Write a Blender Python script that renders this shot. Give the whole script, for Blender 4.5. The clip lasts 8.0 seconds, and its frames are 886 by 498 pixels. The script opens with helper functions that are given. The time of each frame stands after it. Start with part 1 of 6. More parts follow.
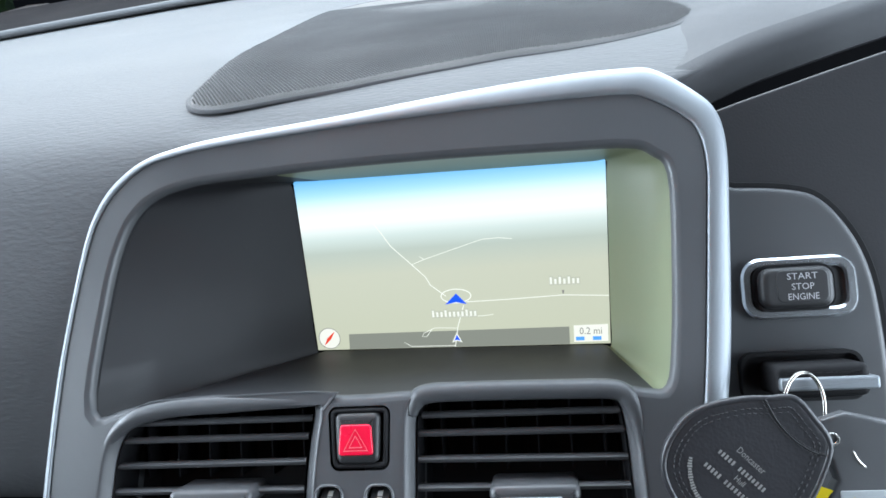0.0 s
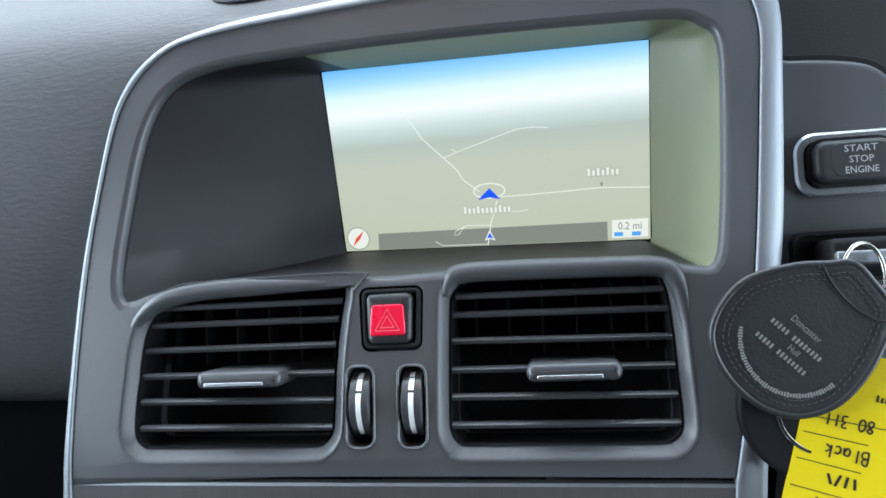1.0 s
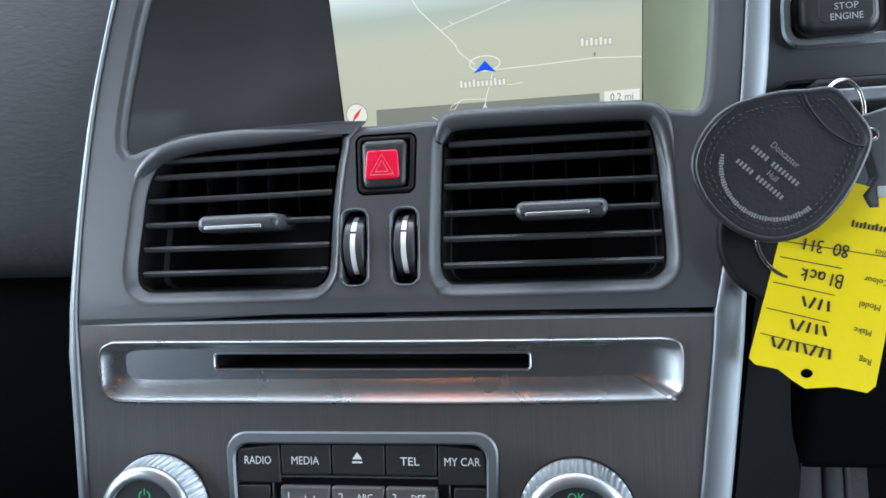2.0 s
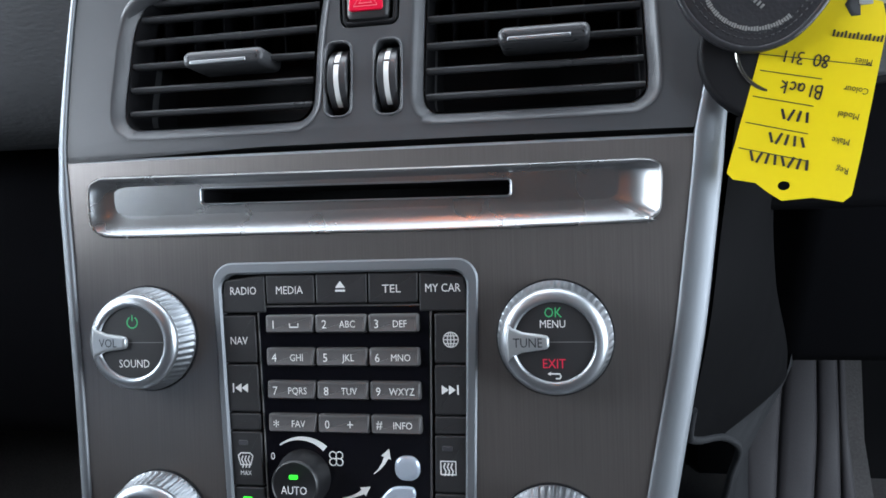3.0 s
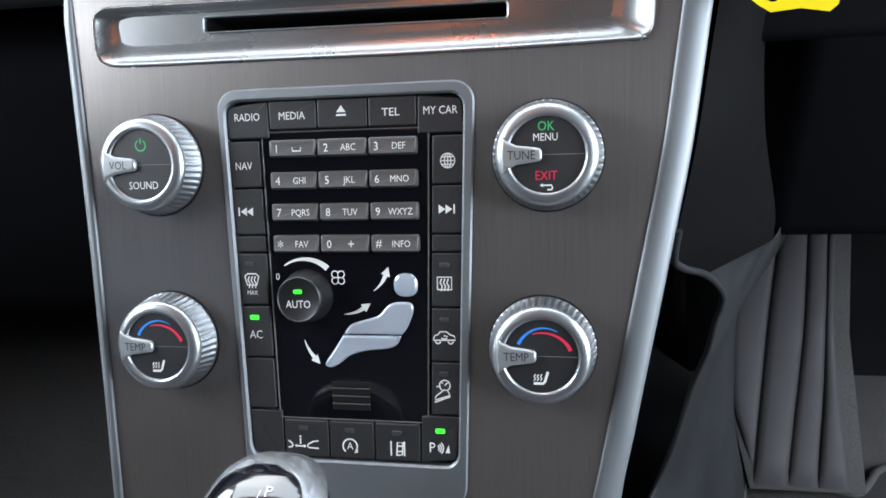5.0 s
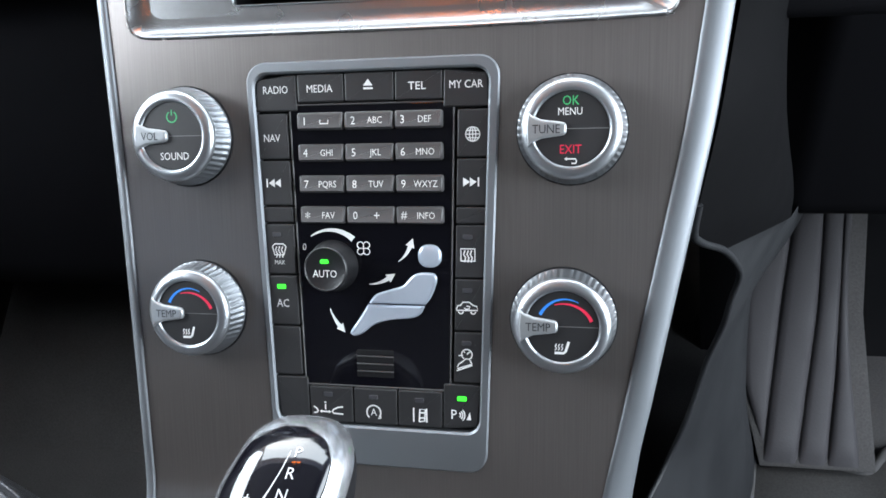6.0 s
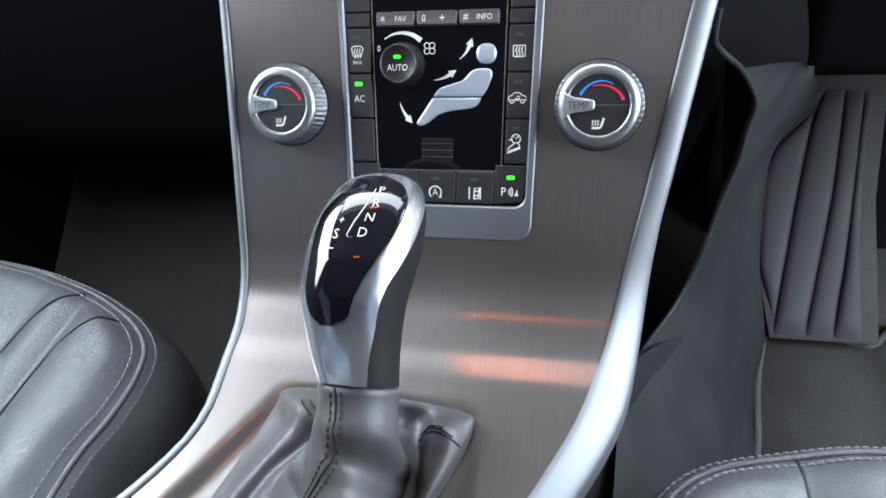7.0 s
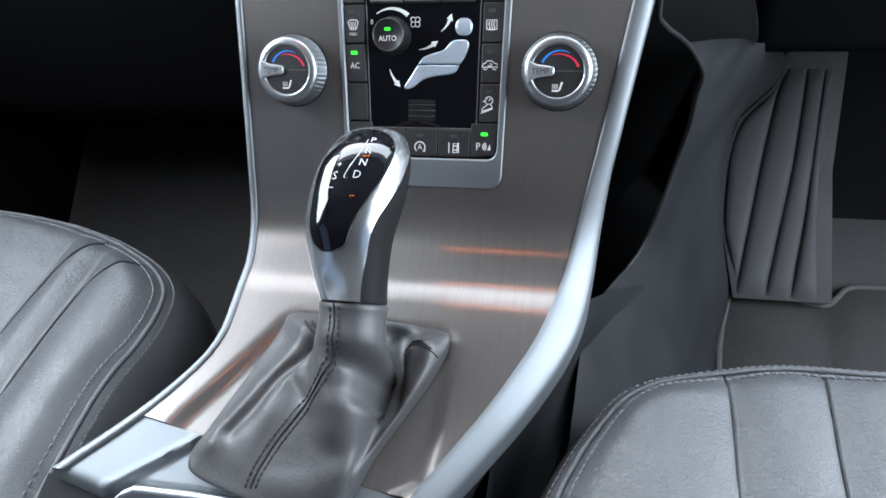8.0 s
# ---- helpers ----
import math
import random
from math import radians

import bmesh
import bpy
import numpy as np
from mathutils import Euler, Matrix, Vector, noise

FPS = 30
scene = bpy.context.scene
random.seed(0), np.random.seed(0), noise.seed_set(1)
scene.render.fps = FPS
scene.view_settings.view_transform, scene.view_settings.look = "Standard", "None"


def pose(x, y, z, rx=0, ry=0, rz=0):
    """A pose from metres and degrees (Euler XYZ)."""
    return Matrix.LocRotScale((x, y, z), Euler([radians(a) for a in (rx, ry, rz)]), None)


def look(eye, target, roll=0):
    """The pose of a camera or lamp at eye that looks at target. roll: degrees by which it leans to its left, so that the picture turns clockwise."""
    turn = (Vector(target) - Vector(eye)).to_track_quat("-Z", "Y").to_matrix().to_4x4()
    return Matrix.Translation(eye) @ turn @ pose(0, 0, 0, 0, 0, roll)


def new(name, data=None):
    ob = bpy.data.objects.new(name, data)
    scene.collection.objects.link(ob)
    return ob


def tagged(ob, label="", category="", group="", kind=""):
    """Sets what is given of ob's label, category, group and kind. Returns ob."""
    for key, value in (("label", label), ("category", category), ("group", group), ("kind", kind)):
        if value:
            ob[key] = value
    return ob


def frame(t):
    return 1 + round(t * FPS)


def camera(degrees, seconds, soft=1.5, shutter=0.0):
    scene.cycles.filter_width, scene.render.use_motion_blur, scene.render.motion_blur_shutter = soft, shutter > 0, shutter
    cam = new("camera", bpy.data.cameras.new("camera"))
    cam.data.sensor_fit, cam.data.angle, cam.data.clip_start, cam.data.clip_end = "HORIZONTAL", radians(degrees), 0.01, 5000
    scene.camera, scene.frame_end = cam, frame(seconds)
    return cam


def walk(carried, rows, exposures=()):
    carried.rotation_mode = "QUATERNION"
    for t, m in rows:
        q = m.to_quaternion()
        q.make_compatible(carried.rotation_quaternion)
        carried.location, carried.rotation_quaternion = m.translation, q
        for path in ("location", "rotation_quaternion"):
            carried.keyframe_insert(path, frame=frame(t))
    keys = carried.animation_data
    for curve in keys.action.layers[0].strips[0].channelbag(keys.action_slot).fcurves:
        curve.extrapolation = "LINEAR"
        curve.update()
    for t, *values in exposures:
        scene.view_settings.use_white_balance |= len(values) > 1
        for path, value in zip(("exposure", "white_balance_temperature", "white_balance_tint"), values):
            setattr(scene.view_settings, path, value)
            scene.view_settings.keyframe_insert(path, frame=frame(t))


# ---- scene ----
from mathutils.bvhtree import BVHTree
from mathutils.geometry import tessellate_polygon

cam = camera(64.00, 8.0, soft=1.6)
ROWS = [
    (0.0, 0.0955, -0.1415, 0.9075, 8.23, -27.61, -7.58),
    (0.5, 0.0904, -0.1419, 0.8908, 10.33, -27.95, -8.62),
    (1.0, 0.0854, -0.1528, 0.8639, 10.37, -28.87, -8.34),
    (1.5, 0.0864, -0.1716, 0.8414, 10.59, -29.6, -8.03),
    (3.0, 0.0992, -0.2211, 0.7674, 12.37, -32.24, -8.19),
    (3.5, 0.1025, -0.236, 0.7464, 12.68, -34.17, -8.16),
    (4.0, 0.102, -0.2465, 0.7391, 12.87, -35.56, -8.17),
    (4.5, 0.1023, -0.2558, 0.7324, 13.0, -36.6, -8.18),
    (6.0, 0.0971, -0.2671, 0.7353, 14.57, -38.61, -8.46),
    (6.5, 0.0945, -0.3153, 0.7156, 16.16, -40.66, -8.89),
    (7.0, 0.095, -0.3693, 0.7137, 17.63, -42.23, -9.41),
    (7.5, 0.1038, -0.4156, 0.7197, 18.16, -43.33, -9.49),
    (8.0, 0.1185, -0.4305, 0.7399, 17.37, -43.63, -8.86),
]
# seconds, place, yaw, pitch and lean
walk(cam, [(t, pose(x, y, z, 0, 0, yaw) @ pose(0, 0, 0, 90 + pitch, 0, 0) @ pose(0, 0, 0, 0, 0, roll)) for t, x, y, z, yaw, pitch, roll in ROWS], exposures=[(0, 0.28, 6500, 10), (0.5, 0.15, 6450, 9), (1.0, 0.1, 6400, 9), (1.5, 0.08, 6350, 8), (3.0, 0.0, 6750, 13), (3.5, 0.08, 6900, 13), (4.5, 0.22, 6950, 13), (6.0, 0.52, 6950, 13), (7.0, 0.54, 6800, 13), (8.0, 0.42, 6780, 12)])

# world: a bright, lightly clouded day round the car
world = bpy.data.worlds.new("sky")
scene.world = world
world.use_nodes = True
wn = world.node_tree.nodes
sky = wn.new("ShaderNodeTexSky")
sky.sky_type, sky.sun_disc = "NISHITA", False
sky.sun_elevation, sky.sun_rotation = radians(40), radians(-16)
sky.air_density, sky.dust_density = 1.0, 2.5
world.node_tree.links.new(sky.outputs[0], wn["Background"].inputs[0])
wn["Background"].inputs[1].default_value = 0.15

sun = new("sun", bpy.data.lights.new("sun", "SUN"))
sun.data.energy, sun.data.angle, sun.data.color = 0.5, radians(40), (1.0, 0.98, 0.95)
sun.matrix_world = look((-1.5, 5.2, 4.6), (0.0, 0.0, 0.6))


def window_light(name, eye, target, w, h, watts):
    lamp = new(name, bpy.data.lights.new(name, "AREA"))
    lamp.data.shape, lamp.data.size, lamp.data.size_y, lamp.data.energy = "RECTANGLE", w, h, watts
    lamp.data.color = (0.74, 0.87, 1.0)
    lamp.matrix_world = look(eye, target)


# daylight that comes in through the windscreen and the side windows
window_light("windscreen_light", (0.0, 0.74, 1.40), (0.0, 0.1, 0.6), 1.6, 0.80, 35.0)
window_light("passenger_window_light", (-0.71, -0.03, 0.98), (0.0, -0.03, 0.55), 0.80, 0.34, 12.5)
window_light("open_door_light", (0.86, -0.12, 0.72), (0.0, -0.12, 0.30), 0.85, 0.70, 16.5)

# ---- materials ----
def node_material(name):
    m = bpy.data.materials.new(name)
    m.use_nodes = True
    return m, m.node_tree.nodes, m.node_tree.links, m.node_tree.nodes["Principled BSDF"]


def surface(name, colour, rough=0.5, metal=0.0, grain=0.0, grain_size=900.0, spread=0.12, stretch=(1, 1, 1), coat=0.0, wear=0.08, voronoi=False, aniso=0.0, specular=0.5):
    """A procedural surface: fine grain as relief, slow variation in tone and gloss."""
    m, n, l, b = node_material(name)
    tc, mp = n.new("ShaderNodeTexCoord"), n.new("ShaderNodeMapping")
    mp.inputs["Scale"].default_value = stretch
    l.new(tc.outputs["Object"], mp.inputs[0])
    fine, slow = n.new("ShaderNodeTexNoise"), n.new("ShaderNodeTexNoise")
    fine.inputs["Scale"].default_value, fine.inputs["Detail"].default_value = grain_size, 4
    slow.inputs["Scale"].default_value, slow.inputs["Detail"].default_value = 14.0, 5
    l.new(mp.outputs[0], fine.inputs["Vector"])
    l.new(tc.outputs["Object"], slow.inputs["Vector"])
    tone = n.new("ShaderNodeMix")
    tone.data_type, tone.blend_type = "RGBA", "MIX"
    tone.inputs["A"].default_value = (*[c * (1 - spread) for c in colour], 1)
    tone.inputs["B"].default_value = (*[min(1, c * (1 + spread)) for c in colour], 1)
    both = n.new("ShaderNodeMath")
    both.operation = "MULTIPLY_ADD"
    l.new(fine.outputs[0], both.inputs[0])
    both.inputs[1].default_value = 0.6
    scaled = n.new("ShaderNodeMath")
    scaled.operation = "MULTIPLY"
    scaled.inputs[1].default_value = 0.4
    l.new(slow.outputs[0], scaled.inputs[0])
    l.new(scaled.outputs[0], both.inputs[2])
    l.new(both.outputs[0], tone.inputs["Factor"])
    l.new(tone.outputs["Result"], b.inputs["Base Color"])
    gloss = n.new("ShaderNodeMapRange")
    gloss.inputs["From Min"].default_value, gloss.inputs["From Max"].default_value = 0.3, 0.7
    gloss.inputs["To Min"].default_value, gloss.inputs["To Max"].default_value = max(0.02, rough - wear), min(1, rough + wear)
    l.new(slow.outputs[0], gloss.inputs[0])
    l.new(gloss.outputs[0], b.inputs["Roughness"])
    b.inputs["Metallic"].default_value = metal
    b.inputs["Coat Weight"].default_value = coat
    b.inputs["Coat Roughness"].default_value = 0.06
    b.inputs["Anisotropic"].default_value = aniso
    b.inputs["Specular IOR Level"].default_value = specular
    if grain:
        bump = n.new("ShaderNodeBump")
        bump.inputs["Strength"].default_value, bump.inputs["Distance"].default_value = grain, 0.0006
        if voronoi:
            cells = n.new("ShaderNodeTexVoronoi")
            cells.feature = "DISTANCE_TO_EDGE"
            cells.inputs["Scale"].default_value = grain_size
            warp = n.new("ShaderNodeMix")
            warp.data_type = "RGBA"
            warp.inputs["Factor"].default_value = 0.004
            l.new(mp.outputs[0], warp.inputs["A"])
            l.new(fine.outputs[1], warp.inputs["B"])
            l.new(warp.outputs["Result"], cells.inputs["Vector"])
            lift = n.new("ShaderNodeMapRange")
            lift.inputs["From Max"].default_value = 0.12
            l.new(cells.outputs[0], lift.inputs[0])
            l.new(lift.outputs[0], bump.inputs["Height"])
        else:
            l.new(fine.outputs[0], bump.inputs["Height"])
        l.new(bump.outputs[0], b.inputs["Normal"])
    return m


def glow(name, colour, strength, body=0.2):
    m, n, l, b = node_material(name)
    b.inputs["Base Color"].default_value = (*[c * body for c in colour], 1)
    b.inputs["Roughness"].default_value = 0.3
    b.inputs["Emission Color"].default_value = (*colour, 1)
    b.inputs["Emission Strength"].default_value = strength
    return m


def display_material():
    """The lit map: grey-green land that pales to a white horizon below a blue sky."""
    m, n, l, b = node_material("map_display")
    tc, sep, ramp = n.new("ShaderNodeTexCoord"), n.new("ShaderNodeSeparateXYZ"), n.new("ShaderNodeValToRGB")
    l.new(tc.outputs["Generated"], sep.inputs[0])
    l.new(sep.outputs[2], ramp.inputs[0])
    stops = ((0.0, (0.50, 0.54, 0.42)), (0.45, (0.52, 0.56, 0.46)), (0.58, (0.44, 0.52, 0.47)), (0.66, (0.58, 0.70, 0.68)),
             (0.75, (0.88, 0.96, 0.96)), (0.83, (0.72, 0.92, 0.97)), (0.90, (0.36, 0.70, 0.94)), (1.0, (0.08, 0.40, 0.85)))
    for k, (at, c) in enumerate(stops):
        e = ramp.color_ramp.elements[k] if k < 2 else ramp.color_ramp.elements.new(at)
        e.position, e.color = at, (*c, 1)
    b.inputs["Base Color"].default_value = (0.02, 0.02, 0.02, 1)
    b.inputs["Roughness"].default_value = 0.35
    l.new(ramp.outputs[0], b.inputs["Emission Color"])
    b.inputs["Emission Strength"].default_value = 1.0
    return m


def brushed(name, colour, rough):
    """Metal brushed up and down, with fine streaks in tone and gloss."""
    m, n, l, b = node_material(name)
    tc, mp, streak, slow = n.new("ShaderNodeTexCoord"), n.new("ShaderNodeMapping"), n.new("ShaderNodeTexNoise"), n.new("ShaderNodeTexNoise")
    mp.inputs["Scale"].default_value = (1.0, 0.012, 0.012)
    l.new(tc.outputs["Object"], mp.inputs[0])
    l.new(mp.outputs[0], streak.inputs["Vector"])
    streak.inputs["Scale"].default_value, streak.inputs["Detail"].default_value, streak.inputs["Roughness"].default_value = 1500.0, 3, 0.55
    slow.inputs["Scale"].default_value = 9.0
    l.new(tc.outputs["Object"], slow.inputs["Vector"])
    mix = n.new("ShaderNodeMix")
    mix.data_type = "RGBA"
    mix.inputs["A"].default_value = (*[c * 0.76 for c in colour], 1)
    mix.inputs["B"].default_value = (*[c * 1.24 for c in colour], 1)
    l.new(streak.outputs[0], mix.inputs["Factor"])
    l.new(mix.outputs["Result"], b.inputs["Base Color"])
    rr = n.new("ShaderNodeMapRange")
    rr.inputs["To Min"].default_value, rr.inputs["To Max"].default_value = rough - 0.035, rough + 0.035
    l.new(streak.outputs[0], rr.inputs[0])
    l.new(rr.outputs[0], b.inputs["Roughness"])
    bump = n.new("ShaderNodeBump")
    bump.inputs["Strength"].default_value, bump.inputs["Distance"].default_value = 0.03, 0.0003
    l.new(streak.outputs[0], bump.inputs["Height"])
    l.new(bump.outputs[0], b.inputs["Normal"])
    b.inputs["Metallic"].default_value = 0.72
    b.inputs["Anisotropic"].default_value = 0.92
    across = n.new("ShaderNodeCombineXYZ")
    across.inputs[0].default_value = 1.0
    l.new(across.outputs[0], b.inputs["Tangent"])
    return m


def leather(name, colour, rough, pebble, crease, along):
    """Hide with a fine pebbled grain and creases that run one way."""
    m, n, l, b = node_material(name)
    tc, mp = n.new("ShaderNodeTexCoord"), n.new("ShaderNodeMapping")
    mp.inputs["Scale"].default_value = along
    l.new(tc.outputs["Object"], mp.inputs[0])
    cells, folds, slow = n.new("ShaderNodeTexVoronoi"), n.new("ShaderNodeTexNoise"), n.new("ShaderNodeTexNoise")
    cells.inputs["Scale"].default_value = 700.0
    l.new(tc.outputs["Object"], cells.inputs["Vector"])
    folds.inputs["Scale"].default_value, folds.inputs["Detail"].default_value, folds.inputs["Roughness"].default_value, folds.inputs["Distortion"].default_value = 230.0, 5, 0.60, 1.2
    l.new(mp.outputs[0], folds.inputs["Vector"])
    slow.inputs["Scale"].default_value, slow.inputs["Detail"].default_value = 11.0, 4
    l.new(tc.outputs["Object"], slow.inputs["Vector"])
    ridge = n.new("ShaderNodeMapRange")
    ridge.inputs["From Min"].default_value, ridge.inputs["From Max"].default_value = 0.35, 0.55
    l.new(folds.outputs[0], ridge.inputs[0])
    worn = n.new("ShaderNodeMath")
    worn.operation = "MULTIPLY"
    l.new(ridge.outputs[0], worn.inputs[0])
    l.new(slow.outputs[0], worn.inputs[1])
    b1, b2 = n.new("ShaderNodeBump"), n.new("ShaderNodeBump")
    b1.inputs["Strength"].default_value, b1.inputs["Distance"].default_value = crease, 0.0012
    b2.inputs["Strength"].default_value, b2.inputs["Distance"].default_value = pebble, 0.0004
    l.new(worn.outputs[0], b1.inputs["Height"])
    l.new(cells.outputs[0], b2.inputs["Height"])
    l.new(b1.outputs[0], b2.inputs["Normal"])
    l.new(b2.outputs[0], b.inputs["Normal"])
    tone = n.new("ShaderNodeMix")
    tone.data_type = "RGBA"
    tone.inputs["A"].default_value = (*[c * 0.85 for c in colour], 1)
    tone.inputs["B"].default_value = (*[c * 1.15 for c in colour], 1)
    l.new(slow.outputs[0], tone.inputs["Factor"])
    l.new(tone.outputs["Result"], b.inputs["Base Color"])
    gloss = n.new("ShaderNodeMapRange")
    gloss.inputs["To Min"].default_value, gloss.inputs["To Max"].default_value = rough - 0.08, rough + 0.08
    l.new(slow.outputs[0], gloss.inputs[0])
    l.new(gloss.outputs[0], b.inputs["Roughness"])
    return m


BRUSHED = brushed("brushed_dark_aluminium", (0.208, 0.189, 0.180), 0.23)
SATIN = surface("satin_silver", (0.220, 0.236, 0.252), 0.54, 0.85, 0.02, 1600, 0.05, wear=0.05)
RIBM = surface("ribbed_steel", (0.24, 0.255, 0.27), 0.33, 0.9, 0.0, 900, 0.05, wear=0.05)
KNOBM = surface("polished_silver", (0.62, 0.64, 0.67), 0.24, 0.92, 0.0, 900, 0.04, wear=0.04)
TABM = surface("pale_silver_paint", (0.50, 0.52, 0.53), 0.34, 0.7)
CHROME = surface("bright_chrome", (0.42, 0.44, 0.46), 0.35, 0.92, 0.0, 900, 0.03, wear=0.04)
FINISH = surface("silver_paint", (0.16, 0.175, 0.190), 0.48, 0.5, 0.02, 1600, 0.05, wear=0.05)
TRAYM = surface("polished_silver_tray", (0.37, 0.375, 0.38), 0.28, 0.92, 0.0, 900, 0.04, wear=0.04)
HOUSING = surface("soft_touch_black", (0.060, 0.062, 0.066), 0.40, 0.0, 0.10, 2600, 0.15)
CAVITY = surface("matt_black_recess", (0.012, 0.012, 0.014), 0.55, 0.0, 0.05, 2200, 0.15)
# the screen's green glow on the recess plastic is mixed into this colour
GLEAM = surface("screen_lit_wall", (0.17, 0.19, 0.115), 0.46, 0.0, 0.02, 2200, 0.10, specular=0.5, wear=0.03)
VANE = surface("vane_black", (0.004, 0.004, 0.005), 0.8, specular=0.08)
BLACK = surface("deep_black_plastic", (0.004, 0.004, 0.005), 0.7, 0.0, 0.0, 900, 0.2, specular=0.25)
SLAT = surface("vent_slat_black", (0.052, 0.053, 0.056), 0.34, 0.0, 0.05, 2000, 0.15)
BUTTON = surface("button_rubber", (0.020, 0.020, 0.021), 0.46, 0.0, 0.12, 3000, 0.15)
KEYCAP = surface("grey_key_cap", (0.075, 0.072, 0.072), 0.36, 0.0, 0.05, 2500, 0.12)
DIALM = surface("dial_black", (0.010, 0.010, 0.011), 0.36, 0.0, 0.05, 2500, 0.12)
PIANO = surface("piano_black", (0.004, 0.004, 0.006), 0.07, 0.0, 0.0, 900, 0.2, coat=0.5, wear=0.03)
PRINT = surface("white_print", (0.78, 0.78, 0.76), 0.5)
FAINT = surface("grey_print", (0.16, 0.16, 0.16), 0.5, 0.0)
DULL = surface("unlit_print", (0.40, 0.40, 0.41), 0.5, 0.0)
ETCH = surface("etched_lettering", (0.055, 0.06, 0.065), 0.5, 0.2)
# coloured prints get a slight glow of their own to brighten them
GREENP = glow("glowing_green_print", (0.05, 0.42, 0.16), 0.15, 1.0)
REDP = glow("glowing_red_print", (0.62, 0.03, 0.07), 0.15, 1.0)
BLUEP = glow("glowing_blue_print", (0.03, 0.22, 0.70), 0.15, 1.0)
LED_ON = glow("green_indicator_lit", (0.02, 1.0, 0.05), 1.3)
LED_OFF = surface("indicator_unlit", (0.045, 0.045, 0.05), 0.3)
HAZARD = surface("hazard_red", (0.72, 0.006, 0.04), 0.28, 0.0, 0.0, 900, 0.06)
HAZLINE = surface("hazard_outline", (0.80, 0.20, 0.22), 0.4)
FIGURE = surface("figure_silver", (0.56, 0.63, 0.72), 0.22, 0.45, 0.0, 900, 0.05)
DASH = surface("dash_grain", (0.068, 0.070, 0.073), 0.70, 0.0, 0.80, 520, 0.08, stretch=(0.36, 1, 1), wear=0.03, specular=0.10)
DASH_TOP = surface("dash_top_grain", (0.046, 0.047, 0.050), 0.72, 0.0, 0.22, 900, 0.12, voronoi=True, specular=0.12)
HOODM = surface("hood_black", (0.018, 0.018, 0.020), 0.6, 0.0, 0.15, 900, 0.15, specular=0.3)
# black trim; on knee panel and glove box the near-black stands for shade
LOWER = surface("black_trim_and_shade", (0.004, 0.004, 0.005), 0.85, 0.0, 0.2, 1200, 0.2, specular=0.05)
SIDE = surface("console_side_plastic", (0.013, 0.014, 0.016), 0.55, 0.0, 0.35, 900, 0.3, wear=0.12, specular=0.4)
# darker copy of the side plastic, with shade painted in
UPPER = surface("shaded_side_plastic", (0.0045, 0.0045, 0.005), 0.65, 0.0, 0.2, 1200, 0.2, specular=0.03)
CARPET = surface("black_carpet", (0.070, 0.067, 0.066), 0.95, 0.0, 1.0, 420, 0.55, specular=0.1)
MAT = surface("carpet_mat", (0.062, 0.060, 0.058), 0.95, 0.0, 1.0, 420, 0.55, specular=0.1)
RUBBER = surface("footrest_rubber", (0.036, 0.033, 0.036), 0.66, 0.0, 0.25, 500, 0.25)
LEATHER = leather("black_leather", (0.069, 0.071, 0.076), 0.35, 0.45, 0.34, (0.8, 2.0, 1.0))
BOOTM = leather("gaiter_leather", (0.060, 0.059, 0.061), 0.44, 0.10, 0.10, (1.0, 1.0, 0.6))
FOBM = leather("worn_fob_leather", (0.028, 0.028, 0.031), 0.38, 0.16, 0.10, (1.0, 1.0, 0.7))
SEAM = surface("dark_seam", (0.008, 0.008, 0.009), 0.7)
THREAD = surface("grey_thread", (0.15, 0.15, 0.16), 0.7)
FOBTHREAD = surface("fob_thread", (0.035, 0.035, 0.037), 0.7)
BLACKTHREAD = surface("black_thread", (0.010, 0.010, 0.010), 0.7)
GRIP = surface("gear_grip_grey", (0.012, 0.012, 0.013), 0.6, 0.0, 0.12, 1500, 0.12, specular=0.12)
YELLOW = surface("yellow_card", (0.86, 0.66, 0.010), 0.42, 0.0, 0.04, 500, 0.04)
INK = surface("black_ink", (0.02, 0.02, 0.025), 0.5)
STEEL = surface("steel_ring", (0.42, 0.40, 0.37), 0.28, 1.0)
STAMP = surface("silver_stamping", (0.22, 0.22, 0.21), 0.5)
BINDING = surface("mat_binding", (0.06, 0.058, 0.057), 0.8, 0.0, 0.4, 900, 0.3)
MESHM = surface("speaker_fabric", (0.019, 0.019, 0.020), 0.7, 0.0, 0.3, 2000, 0.2)
HEADLINER = surface("headliner_fabric", (0.085, 0.083, 0.080), 0.9, 0.0, 0.3, 900, 0.1)
DOORM = surface("door_trim_black", (0.03, 0.03, 0.032), 0.6, 0.0, 0.2, 900, 0.2)
GRASS = surface("verge_grass", (0.06, 0.10, 0.03), 0.9, 0.0, 0.8, 40, 0.5)
LEAF = surface("hedge_leaf", (0.030, 0.055, 0.016), 0.6, 0.0, 0.3, 60, 0.5)
LAMP = glow("courtesy_lamp_amber", (1.0, 0.21, 0.01), 28.0)
DISPLAY = display_material()
ROADLINE = glow("map_road_white", (0.72, 0.76, 0.70), 1.0)
MAPBOX = glow("map_label_white", (0.74, 0.77, 0.71), 1.0)
MAPTEXT = glow("map_label_text", (0.22, 0.23, 0.22), 0.9)
MAPBLUE = glow("map_arrow_blue", (0.01, 0.09, 0.80), 1.0)
MAPBAND = glow("map_band_grey", (0.21, 0.23, 0.20), 1.0)
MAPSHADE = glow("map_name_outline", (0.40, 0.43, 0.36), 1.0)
MAPSCALE = glow("map_scale_blue", (0.08, 0.33, 0.78), 1.0)
MAPRED = glow("map_needle_red", (0.75, 0.06, 0.03), 0.9)

